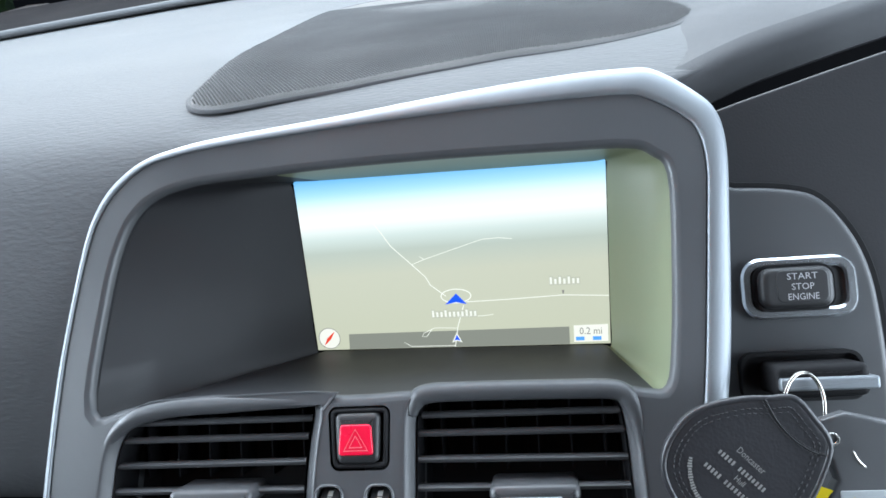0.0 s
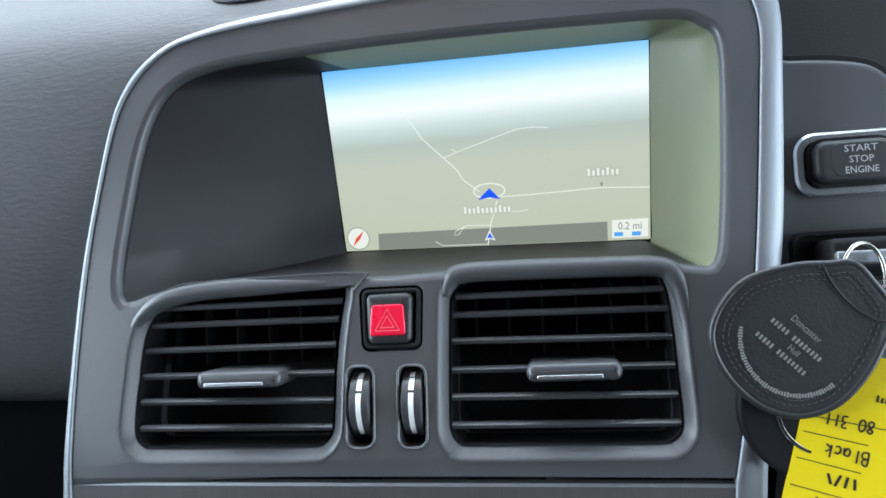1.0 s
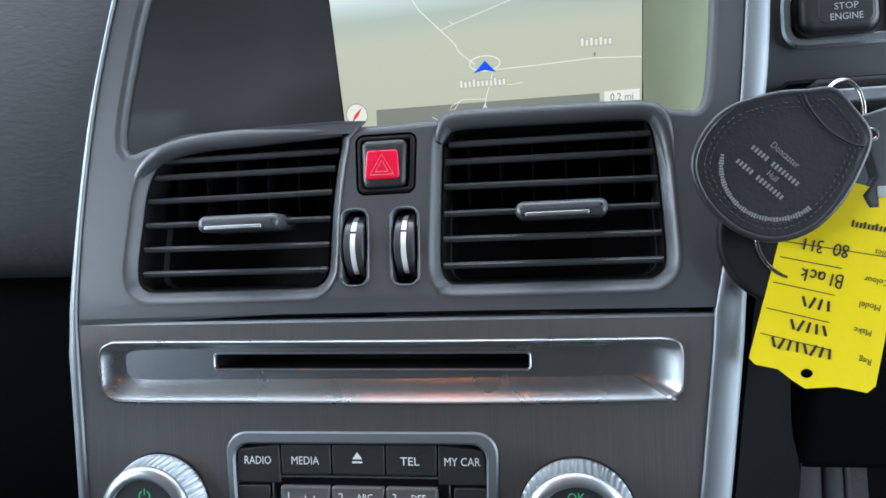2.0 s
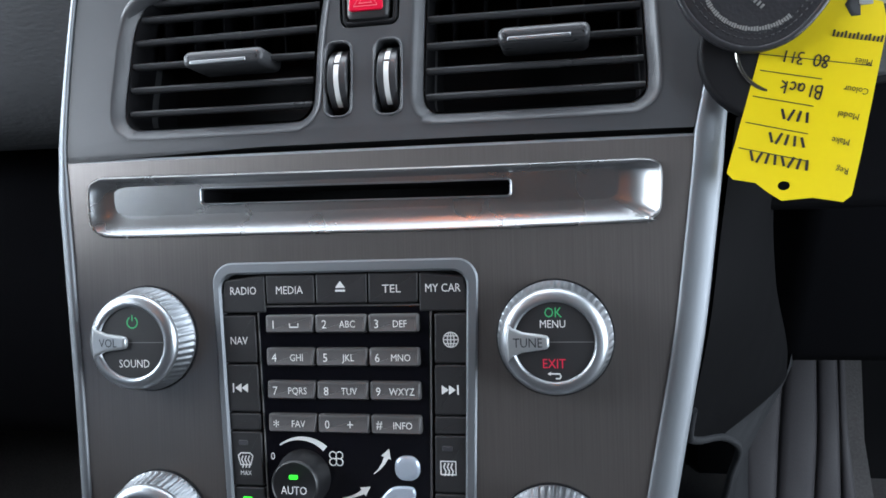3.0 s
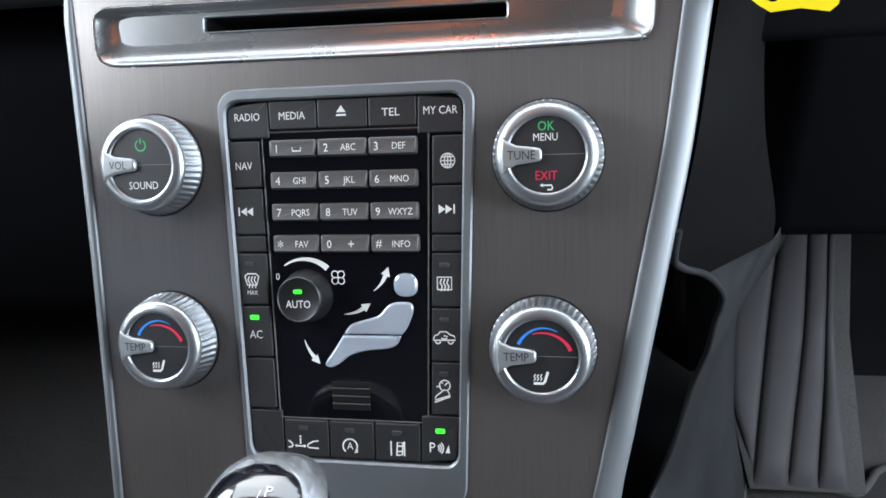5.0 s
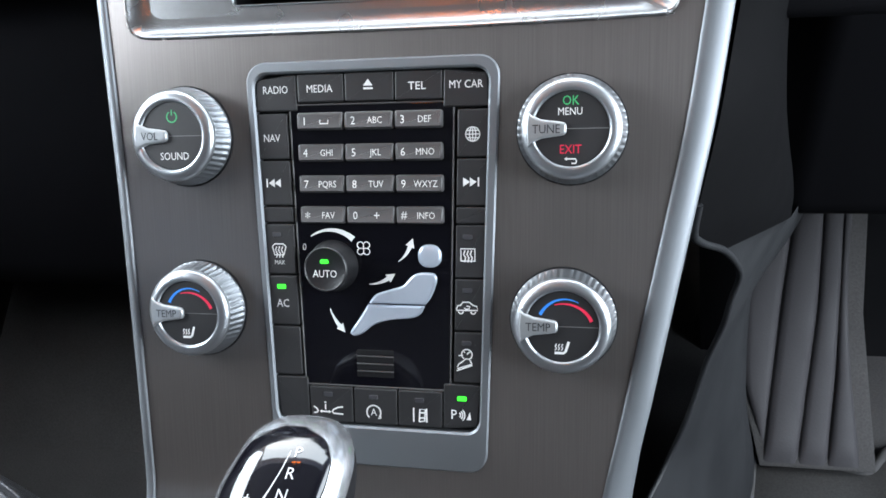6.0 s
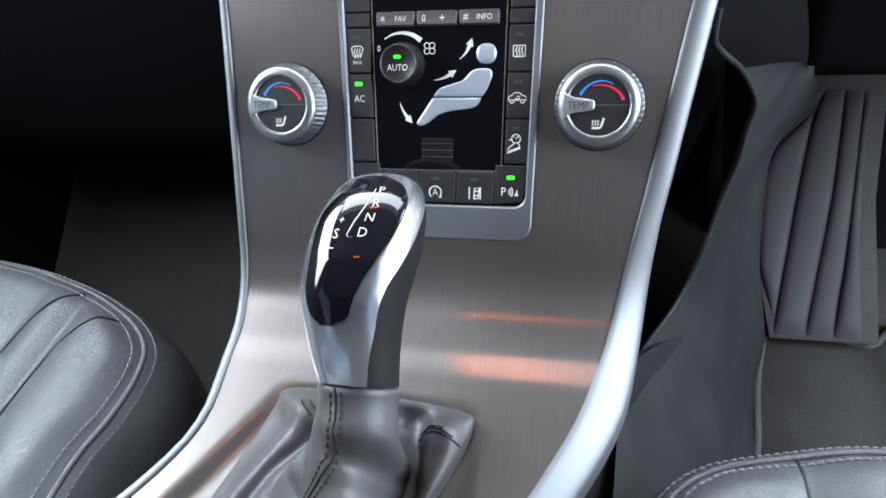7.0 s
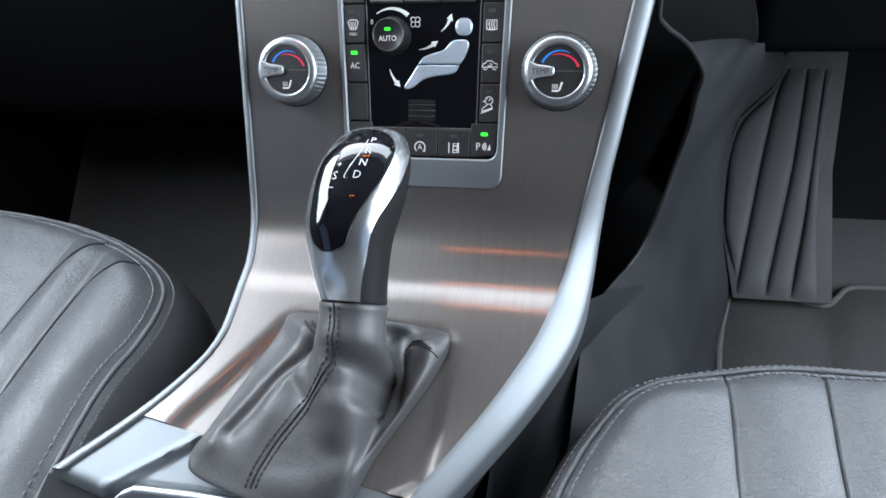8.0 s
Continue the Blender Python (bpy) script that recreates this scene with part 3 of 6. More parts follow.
# ---- screen with its map ----
screen = thing("map_screen", "lit navigation screen showing a pale road map", "screen")
glass_pts = [(0.0, 0.0), (1.0, 0.0), (1.0, 1.0), (0.0, 1.0)]
panel_back = [[on_screen(a, b, -0.006) for a, b in glass_pts], [on_screen(a, b, 0.0) for a, b in glass_pts]]
part("display", loft(panel_back, True, True, True), DISPLAY, screen)


def map_shape(poly, lift):
    return mesh_of([on_screen(a, b, lift) for a, b in poly], [tuple(range(len(poly)))])


def map_line(points, width, lift):
    p = [Vector((a * 0.157, b * 0.094)) for a, b in points]
    left, right = [], []
    for i, q in enumerate(p):
        t = (p[min(i + 1, len(p) - 1)] - p[max(i - 1, 0)]).normalized()
        n = Vector((-t.y, t.x)) * width / 2
        left.append(on_screen((q.x + n.x) / 0.157, (q.y + n.y) / 0.094, lift))
        right.append(on_screen((q.x - n.x) / 0.157, (q.y - n.y) / 0.094, lift))
    return loft([left, right], False)


def map_letters(text, a, b, height, lift):
    me = lettering(text, 0, 0, height, 0)
    for v in me.vertices:
        v.co = on_screen(a + v.co.x / 0.157, b + v.co.z / 0.094, lift)
    return me


part("map_band", map_shape([(.116, .002), (.870, .002), (.870, .105), (.120, .096)], 0.0002), MAPBAND, screen, "dark strip under the map")
ROADS = [[(.249, .756), (.276, .69), (.304, .61), (.368, .499), (.41, .425), (.424, .376), (.473, .307)], [(.368, .499), (.411, .526), (.606, .624), (.66, .628), (.703, .619)], [(.411, .526), (.397, .544)],
         [(.541, .27), (.673, .276), (.856, .290), (.999, .278)], [(.529, .251), (.504, .126), (.489, .003)], [(.507, .185), (.596, .185), (.626, .192)],
         [(.501, .116), (.425, .121), (.385, .09), (.378, .069), (.394, .069), (.415, .115)], [(.314, .037), (.338, .011), (.49, .010)]]
for k, road in enumerate(ROADS):
    part("map_road", map_line(road, 0.0005 if k in (0, 3, 4) else 0.00035, 0.0004), ROADLINE, screen)
ringp = [(.506 + .05 * math.cos(2 * math.pi * k / 30), .307 + .040 * math.sin(2 * math.pi * k / 30)) for k in range(31)]
part("position_ring", map_line(ringp, 0.0006, 0.0005), ROADLINE, screen)
part("position_arrow", map_shape([(.507, .322), (.541, .258), (.505, .272), (.468, .259)], 0.0007), MAPBLUE, screen, "blue position arrow")
part("track_arrow", map_shape([(.498, .092), (.515, .028), (.497, .040), (.479, .029)], 0.0006), ROADLINE, screen)
part("track_arrow_fill", map_shape([(.498, .076), (.508, .040), (.497, .047), (.487, .041)], 0.0007), MAPBLUE, screen)
for count, a0, b0, tall in ((11, .420, .186, (0, 3, 8)), (7, .815, .354, (0, 2, 4))):
    for k in range(count):
        a, top = a0 + .0142 * k, b0 + .030 + .010 * (k in tall)
        part("name_shade", map_shape([(a - .0022, b0 - .006), (a + .0105, b0 - .006), (a + .0105, top + .006), (a - .0022, top + .006)], 0.0005), MAPSHADE, screen)
        part("name_bar", map_shape([(a, b0), (a + .0075, b0), (a + .0075, top), (a, top)], 0.0007), ROADLINE, screen)
part("place_dot", map_shape([(.852, .318), (.860, .318), (.858, .298), (.854, .298)], 0.0005), MAPTEXT, screen)
compass = [(.049 + .038 * math.cos(2 * math.pi * k / 30), .075 + .064 * math.sin(2 * math.pi * k / 30)) for k in range(30)]
part("compass", map_shape(compass, 0.0004), MAPBOX, screen, "round compass with red needle")
part("compass_rim", map_line(compass + compass[:1], 0.0004, 0.0006), MAPTEXT, screen)
part("compass_needle", map_shape([(.041, .076), (.072, .120), (.054, .070), (.028, .030)], 0.0007), MAPRED, screen)
part("scale_box", map_shape([(.884, .014), (.993, .016), (.993, .115), (.884, .112)], 0.0005), MAPBOX, screen)
part("scale_text", map_letters("0.2 mi", .938, .080, 0.0038, 0.0007), MAPTEXT, screen)
for a in (.890, .944):
    part("scale_bar", map_shape([(a, .024), (a + .027, .024), (a + .027, .046), (a, .046)], 0.0007), MAPSCALE, screen)

# ---- air vents ----
def air_vent(outline, slats, tab, label):
    vent = thing("air_vent", label, "air vent", "pair of centre air vents")
    o = outline
    rings = [at_depth(inset(o, -d), y, slope) for d, y in ((.0058, .0006), (.0056, -.0003), (.0050, -.0003), (.0042, .0002), (.0022, .0026), (.0008, .0046), (.0002, .0056), (.0, .0068), (-.0005, .028))]
    part("surround", loft(rings, True, smooth=60), HOUSING, vent)
    part("duct", loft([at_depth(inset(o, 0.0002), 0.004, slope), at_depth(inset(o, 0.0006), 0.045, slope)], True, False, True), BLACK, vent)
    for x0, x1, z0, z1 in slats:
        rings = []
        for x, z in ((x0 + 0.0004, z0), (x0 + (x1 - x0) * 0.33, z0 * 0.67 + z1 * 0.33), (x0 + (x1 - x0) * 0.67, z0 * 0.33 + z1 * 0.67), (x1 - 0.0004, z1)):
            y = slope(z) + 0.0050
            prof = [(0.0008, -0.0014), (-0.0003, -0.0008), (-0.0006, 0.0003), (0.0002, 0.0012), (0.003, 0.0014), (0.007, 0.0006), (0.007, -0.0004), (0.003, -0.0013)]
            rings.append([Vector((x, y + a, z + b)) for a, b in prof])
        part("slat", loft(rings, True, True, True, 50), SLAT, vent)
    xa, xb = min(p[0] for p in o), max(p[0] for p in o)
    for k in range(6):
        x = xa + (xb - xa) * (k + 0.7) / 6.3
        part("vane", box(x - 0.0005, x + 0.0005, 0.022, 0.040, 0.128, 0.157, 0.0003), VANE, vent)
    x0, x1, z = tab
    grip = part("tab", slab(rrect(x0, x1, z - 0.0036, z + 0.0036, 0.003, 4), -0.0045, 0.016, 0.0022, slope), SLAT, vent, "sliding vent tab")
    part("tab_inlay", slab(rrect(x0 + 0.004, x1 - 0.0075, z - 0.0026, z - 0.0010, 0.0004, 2), -0.0050, -0.003, 0.0003, slope), CHROME, grip, "bright chrome inlay")


air_vent(VENT_L, [(-.0890, -.0052, .1543, .1540), (-.0950, -.0072, .1468, .1464), (-.0972, -.0084, .1358, .1358), (-.0978, -.0090, .1247, .1240), (-.0982, -.0093, .1137, .1127), (-.0980, -.0097, .1026, .1018)],
         (-.0676, -.0300, .1235), "smaller black air vent with horizontal slats")
air_vent(VENT_R, [(.0425, .1272, .1536, .1530), (.0408, .1284, .1460, .1452), (.0404, .1289, .1353, .1342), (.0400, .1291, .1236, .1230), (.0397, .1292, .1128, .1119), (.0394, .1294, .1016, .1011)],
         (.0712, .1079, .1228), "larger black air vent with horizontal slats")

# ---- hazard switch ----
hazard = thing("hazard_switch", "red hazard warning switch in a black bezel", "switch")
part("bezel", hoop(HAZ, inset(HAZ, 0.0022), -0.0002, 0.012, 0.0008, slope), BLACK, hazard)
cap = [(0.0157 + (x - 0.0157) * (1 + 4.0 * (z - 0.146)), z) for x, z in rrect(.0060, .0254, .1355, .1566, .003, 4)]
part("button", slab(cap, -0.0012, 0.010, 0.002, slope), BUTTON, hazard)
red = [(0.0152 + (x - 0.0152) * (1 - 9.0 * (z - 0.1455)), z) for x, z in rrect(.0080, .0224, .1392, .1518, .0015, 4)]
part("lens", slab(red, -0.0020, 0.002, 0.0006, slope), HAZARD, hazard, "red lens")
tri_o = [(.0100, .1412), (.0204, .1412), (.0152, .1500), (.0100, .1412), (.0204, .1412)]
tri_i = [(.0124, .1425), (.0180, .1425), (.0152, .1473), (.0124, .1425), (.0180, .1425)]
part("triangle", strokes([tri_o, tri_i], 0.0004, -0.0021, lean=slope), HAZLINE, hazard, "thin warning triangle")

# ---- thumb wheels between the vents ----
def thumb_wheel(x, z, label):
    w = thing("vent_thumbwheel", label, "thumbwheel", "pair of vent thumbwheels")
    slot = rrect(x - 0.0053, x + 0.0053, z - 0.0157, z + 0.0157, 0.0035, 4)
    part("slot", hoop(inset(slot, -0.0012), slot, -0.0006, 0.012, 0.0005, slope), HOUSING, w)
    part("slot_back", slab(slot, 0.011, 0.013, 0.0002, slope), BLACK, w)
    rings = []
    for dx, r in ((-0.0042, 0.0172), (-0.0038, 0.0178), (-0.0015, 0.0180), (-0.0012, 0.0176), (0.0012, 0.0176), (0.0015, 0.0180), (0.0038, 0.0178), (0.0042, 0.0172)):
        rings.append([Vector((x + dx, slope(z) + 0.0150 - r * math.cos(2 * math.pi * k / 60), z + r * 0.86 * math.sin(2 * math.pi * k / 60))) for k in range(60)])
    part("wheel", loft(rings, True, True, True), SLAT, w)
    for a0, a1 in ((48, 58), (26, 46), (-48, 22)):
        ring = [[Vector((x + dx, slope(z) + 0.0150 - 0.0180 * math.cos(radians(a)), z + 0.0180 * 0.86 * math.sin(radians(a)))) for a in np.linspace(a0, a1, 12)] for dx in (-0.0011, 0.0011)]
        part("mark", loft(ring, False), PRINT, w, "white position mark")
    return w


thumb_wheel(.0027, .1107, "black vent thumbwheel with white marks")
thumb_wheel(.0245, .1105, "black vent thumbwheel with white marks")

# ---- disc slot ----
disc = thing("disc_slot", "polished silver disc slot tray in the centre panel", "disc player")
rim = inset(TRAY_OUT, -0.0004)
floor_line = [(-.1050 + (x + .1155) * .894, 0.0622 + (z - 0.0593) * 0.50) for x, z in TRAY_OUT]
rings = [at_depth(rim, 0.0006), at_depth(rim, -0.0010), at_depth(inset(TRAY_OUT, 0.0003), -0.0016), at_depth(inset(TRAY_OUT, 0.0012), -0.0012), at_depth(inset(TRAY_OUT, 0.0016), -0.0004),
         at_depth([(a[0] * 0.15 + b[0] * 0.85, a[1] * 0.15 + b[1] * 0.85) for a, b in zip(TRAY_OUT, floor_line)], 0.0024), at_depth(floor_line, 0.0027)]
part("tray_rim", loft(rings, True, smooth=60), TRAYM, disc)
SLOT = [(x, z - .0118 * (x - .006)) for x, z in rrect(-.0618, .0743, .0596, .0658, .0012, 3)]
tray_floor = face_with_holes(floor_line, [SLOT], zero, 0.0027)
for f in tray_floor.polygons:
    f.use_smooth = False
part("tray_floor", tray_floor, TRAYM, disc)
part("slot_edge", hoop(inset(SLOT, -0.0008), SLOT, 0.0018, 0.0045, 0.0003), CHROME, disc, "thin bright slot edge")
part("slot_mouth", loft([at_depth(inset(SLOT, .0001), .0040), at_depth(inset(SLOT, .0004), .030)], True, False, True), BLACK, disc)

# ---- button block ----
SET_BACK = BASE @ pose(0, .0022, 0)
block = thing("button_block", "black button block with silver surround in the centre panel", "control panel", base=SET_BACK)
part("surround", hoop(BLOCK_OUT, BLOCK_IN, -0.0030, 0.004, 0.0009, inner_back=0.003), SATIN, block, "satin silver surround")
part("back_plate", slab(inset(BLOCK_IN, -0.0006), 0.0016, 0.004, 0.0001), BLACK, block)
GLOSS = taper(rrect(-.0362, .0397, -.1168, .0145, .002, 3))
part("gloss_plate", slab(GLOSS, -0.0006, 0.003, 0.0004), PIANO, block, "gloss black inner plate")
part("gloss_rim", hoop(inset(GLOSS, -.0004), inset(GLOSS, .0003), -0.0010, 0.003, 0.0002), KEYCAP, block, "thin grey rim of the gloss plate")
FR = -0.0016


def key_block(name, x0, x1, z0, z1, front=FR, r=0.0008, mat=BUTTON, narrow=True, label="", round_corner=None):
    g = 0.00035
    poly = rrect(x0 + g, x1 - g, z0 + g, z1 - g, r, 3)
    if round_corner is not None:
        cx, cz, rad = round_corner
        poly = [(x, z) for x, z in poly]
        out = []
        for x, z in poly:
            dx, dz = x - cx, z - cz
            far = math.hypot(dx, dz)
            sx = 1 if cx > C0 else -1
            sz = 1 if cz > -0.05 else -1
            out.append((x, z) if not (dx * sx > 0 and dz * sz > 0 and far > rad) else (cx + dx * rad / far, cz + dz * rad / far))
        poly = out
    return part(name, slab(taper(poly) if narrow else poly, front, 0.003, 0.0005), mat, block, label)


def words(text, x, z, h, parent, mat=None, front=None, width=None):
    return part("lettering", lettering(text, x, z, h, (FR if front is None else front) - 0.00012, width), mat or PRINT, parent)


def icon(lines, w, parent, mat=None, front=None):
    return part("symbol", strokes(lines, w, (FR if front is None else front) - 0.00012), mat or PRINT, parent)


def shape(poly, parent, mat=None, front=None):
    return part("symbol", patch(poly, (FR if front is None else front) - 0.00014), mat or PRINT, parent)


def led(x, z, parent, lit):
    part("indicator_light", slab(rrect(x - .0022, x + .0022, z - .0011, z + .0011, .0006, 3), FR - 0.0004, FR + 0.001, 0.0002), LED_ON if lit else LED_OFF, parent, "green light, lit" if lit else "unlit light")


def circle(cx, cz, r, a0=0, a1=360, n=28, rz=None):
    return [(cx + r * math.cos(radians(a0 + (a1 - a0) * k / n)), cz + (rz or r) * math.sin(radians(a0 + (a1 - a0) * k / n))) for k in range(n + 1)]


# top row
XS = (-.0530, -.0321, -.0098, .0132, .0349, .0560)
for k, text in enumerate(("RADIO", "MEDIA", "", "TEL", "MY CAR")):
    x0, x1 = XS[k], XS[k + 1]
    if k in (0, 4):
        b = key_block("source_button", x0, x1, .0116, .0284, round_corner=((x0 + .007, .0214, .0064) if k == 0 else (x1 - .007, .0214, .0064)))
    else:
        b = key_block("source_button", x0, x1, .0152, .0284)
    if text:
        words(text, (-.0427, -.0214, 0, .0238, .0457)[k], .0216, .0034, b, width=(.0120, .0122, 0, .0080, .0148)[k])
    else:
        shape([(-.0008, .0222), (.0036, .0222), (.0014, .0252)], b)
        shape([(-.0008, .0206), (.0036, .0206), (.0036, .0214), (-.0008, .0214)], b)
# side columns
ZS = (.0112, -.0102, -.0316, -.0396, -.0640, -.0884, -.1128)
NAMES_L = ("navigation_button", "skip_button", "blank_button", "defrost_button", "air_conditioning_button", "blank_button")
NAMES_R = ("connect_button", "skip_button", "blank_button", "rear_defrost_button", "recirculation_button", "hill_descent_button")
left_keys = [key_block(NAMES_L[k], -.0530, -.0372, ZS[k + 1], ZS[k]) for k in range(6)]
right_keys = [key_block(NAMES_R[k], .0412, .0560, ZS[k + 1], ZS[k]) for k in range(6)]
words("NAV", -.0453, -.0001, .0034, left_keys[0], width=.0080)
c = (.0484, 0.0)
icon([circle(*c, .0031), circle(*c, .0014, rz=.0031), [(c[0] - .0031, 0), (c[0] + .0031, 0)], [(c[0], -.0031), (c[0], .0031)], [(c[0] - .0026, .0016), (c[0] + .0026, .0016)], [(c[0] - .0026, -.0016), (c[0] + .0026, -.0016)]], .00045, right_keys[0])
for sgn, kx, par in ((-1, -.0453, left_keys[1]), (1, .0474, right_keys[1])):
    for d in (-.0018, .0012):
        shape([(kx + sgn * (d - .0016), -.0188), (kx + sgn * (d + .0014), -.0208), (kx + sgn * (d - .0016), -.0228)], par)
    icon([[(kx + sgn * .0034, -.0188), (kx + sgn * .0034, -.0228)]], .0007, par)
led(-.0449, -.0448, left_keys[3], False)
words("MAX", -.0440, -.0580, .0020, left_keys[3])
icon([[(-.0475, -.0505), (-.0464, -.0545), (-.0418, -.0545), (-.0407, -.0505)], [(-.0475, -.0505), (-.0462, -.0493), (-.0420, -.0493), (-.0407, -.0505)]] + [[(x, -.0558), (x + .0005, -.0540), (x - .0004, -.0522), (x + .0003, -.0505)] for x in (-.0456, -.0441, -.0426)], .0006, left_keys[3])
led(.0458, -.0452, right_keys[3], False)
icon([[(.0427, -.0560), (.0427, -.0505), (.0490, -.0505), (.0490, -.0560), (.0427, -.0560)]] + [[(x, -.0566), (x + .0005, -.0545), (x - .0004, -.0530), (x + .0003, -.0512)] for x in (.0443, .0458, .0473)], .0006, right_keys[3])
led(-.0437, -.0696, left_keys[4], True)
words("AC", -.0433, -.0775, .0038, left_keys[4])
led(.0455, -.0695, right_keys[4], False)
icon([[(.0404, -.0780), (.0410, -.0765), (.0423, -.0762), (.0434, -.0748), (.0462, -.0747), (.0480, -.0761), (.0497, -.0766), (.0502, -.0784), (.0404, -.0786), (.0404, -.0780)], circle(.0424, -.0790, .0011, 180, 360, 8), circle(.0481, -.0790, .0011, 180, 360, 8),
      [(.0440, -.0774), (.0446, -.0780), (.0462, -.0778), (.0466, -.0768), (.0450, -.0765)]], .0006, right_keys[4])
led(.0449, -.0938, right_keys[5], False)
icon([circle(.0450, -.0990, .0024, -60, 240, 18), [(.0412, -.0996), (.0432, -.0994)], [(.0450, -.0990), (.0460, -.0978)], [(.0436, -.0976), (.0441, -.0981)], [(.0464, -.0976), (.0460, -.0981)], [(.0402, -.1068), (.0474, -.1040)], [(.0405, -.1050), (.0413, -.1036), (.0424, -.1028), (.0446, -.1010), (.0462, -.1012), (.0470, -.1028), (.0474, -.1034), (.0405, -.1058)]], .0006, right_keys[5])
# bottom row
XB = (-.0531, -.0345, -.0107, .0128, .0362, .0561)
bottoms = []
for k in range(5):
    x0, x1 = XB[k], XB[k + 1]
    rc = (x0 + .0072, -.1284, .0066) if k == 0 else (x1 - .0072, -.1284, .0066) if k == 4 else None
    bottoms.append(key_block(("blank_button", "collision_warning_button", "auto_stop_button", "lane_assist_button", "parking_sensor_button")[k], x0, x1, -.1352, -.1130 if k in (0, 4) else -.1172, round_corner=rc))
led(-.0222, -.1213, bottoms[1], False)
icon([[(-.0298, -.1276), (-.0282, -.1286), (-.0276, -.1298), (-.0282, -.1306), (-.0298, -.1308)], [(-.0264, -.1300), (-.0214, -.1300)], [(-.0256, -.1294), (-.0264, -.1300), (-.0256, -.1306)], [(-.0222, -.1294), (-.0214, -.1300), (-.0222, -.1306)], [(-.0238, -.1262), (-.0238, -.1290)], [(-.0243, -.1254), (-.0233, -.1254)], [(-.0150, -.1272), (-.0176, -.1276), (-.0198, -.1288), (-.0205, -.1298), (-.0198, -.1306), (-.0150, -.1308)]], .0007, bottoms[1])
led(.0002, -.1216, bottoms[2], False)
icon([circle(.0002, -.1290, .0034, -40, 230, 22), [(.0022, -.1318), (.0036, -.1316), (.0034, -.1302)]], .0007, bottoms[2])
words("A", .0002, -.1288, .0034, bottoms[2])
led(.0224, -.1219, bottoms[3], False)
icon([[(.0196, -.1256), (.0196, -.1324)], [(.0258, -.1256), (.0258, -.1324)], [(.0222, -.1322), (.0248, -.1318), (.0252, -.1262), (.0226, -.1262), (.0222, -.1322)], [(.0224, -.1304), (.0248, -.1302)], [(.0226, -.1278), (.0250, -.1278)]], .0007, bottoms[3])
led(.0425, -.1200, bottoms[4], True)
words("P", .0388, -.1276, .0046, bottoms[4])
icon([circle(.0402, -.1278, r, -45, 45, 8) for r in (.0016, .0026, .0036)], .0006, bottoms[4])
shape([(.0446, -.1300), (.0468, -.1300), (.0462, -.1262)], bottoms[4])

# number keys
KEYPAD = (("1", "\u2334"), ("2", "ABC"), ("3", "DEF"), ("4", "GHI"), ("5", "JKL"), ("6", "MNO"), ("7", "PQRS"), ("8", "TUV"), ("9", "WXYZ"), ("*", "FAV"), ("0", "+"), ("#", "INFO"))
for k, (digit, sub) in enumerate(KEYPAD):
    col, row = k % 3, k // 3
    x0, x1 = ((-.0326, -.0105), (-.0101, .0129), (.0133, .0352))[col]
    z1 = .0110 - .0142 * row
    z0 = z1 - .0079
    poly = rrect(x0, x1, z0, z1, .0012, 3)
    rings = [at_depth(poly, 0.002), at_depth(poly, -0.0018), at_depth(inset(poly, 0.0004), -0.0024)] + [[Vector((x, -0.0026 - 0.0016 * (1 - (z - z0) / (z1 - z0)) ** 2, z)) for x, z in inset(poly, q)] for q in (0.0009, 0.0014)]
    key = part("number_key", loft(rings, True, True, True, 35), KEYCAP, block, "grey key marked " + digit if digit.isdigit() else "grey key")
    xc = (x0 + x1) / 2
    zc = (z0 + z1) / 2
    words(digit, xc - .0069, zc, .0036 if digit != "*" else .0032, key, front=-0.0036)
    if sub == "\u2334":
        icon([[(xc + .0006, zc + .0004), (xc + .0006, zc - .0012), (xc + .0044, zc - .0012), (xc + .0044, zc + .0004)]], .0006, key, front=-0.0037)
    else:
        words(sub, xc + .0032, zc, .0030, key, front=-0.0036)

# fan dial, airflow figure, cabin sensor grille
dial = thing("fan_dial", "round black fan dial with green light", "dial", base=SET_BACK)
rings = []
for y, r in ((0.0, .0122), (-.0015, .0121), (-.0040, .0113), (-.0095, .0106), (-.0108, .0104), (-.0116, .0100), (-.0118, .0097), (-.0114, .0094), (-.0112, .0091)):
    rings.append([Vector((-.0179 + r * math.cos(2 * math.pi * k / 48), y, -.0594 + r * math.sin(2 * math.pi * k / 48))) for k in range(48)])
part("dial_body", loft(rings, True, False, True, 50), DIALM, dial)
part("lettering", lettering("AUTO", -.0182, -.0614, .0034, -0.01140), PRINT, dial)
part("indicator_light", slab(rrect(-.0201, -.0163, -.0568, -.0550, .0006, 3), -0.0119, -0.010, 0.0002), LED_ON, dial, "green light, lit")
GF = -0.0006
words("0", -.0318, -.0506, .0032, block, front=GF)
arc_o = circle(-.0180, -.0590, .0172, 128, 50, 20)
arc_i = [( -.0180 + (.0166 - .0022 * k / 20) * math.cos(radians(128 - 78 * k / 20)), -.0590 + (.0166 - .0022 * k / 20) * math.sin(radians(128 - 78 * k / 20))) for k in range(21)]
part("fan_speed_arc", loft([[Vector((x, GF - 0.00014, z)) for x, z in arc_o], [Vector((x, GF - 0.00014, z)) for x, z in arc_i]], False), PRINT, block, "white fan speed arc")
fan = []
for a in (45, 135, 225, 315):
    cx, cz = -.0030 + .0021 * math.cos(radians(a)), -.0510 + .0021 * math.sin(radians(a))
    fan.append(circle(cx, cz, .0015, a - 170, a + 150, 16) + [(-.0030, -.0510)])
icon(fan, .0005, block, front=GF)
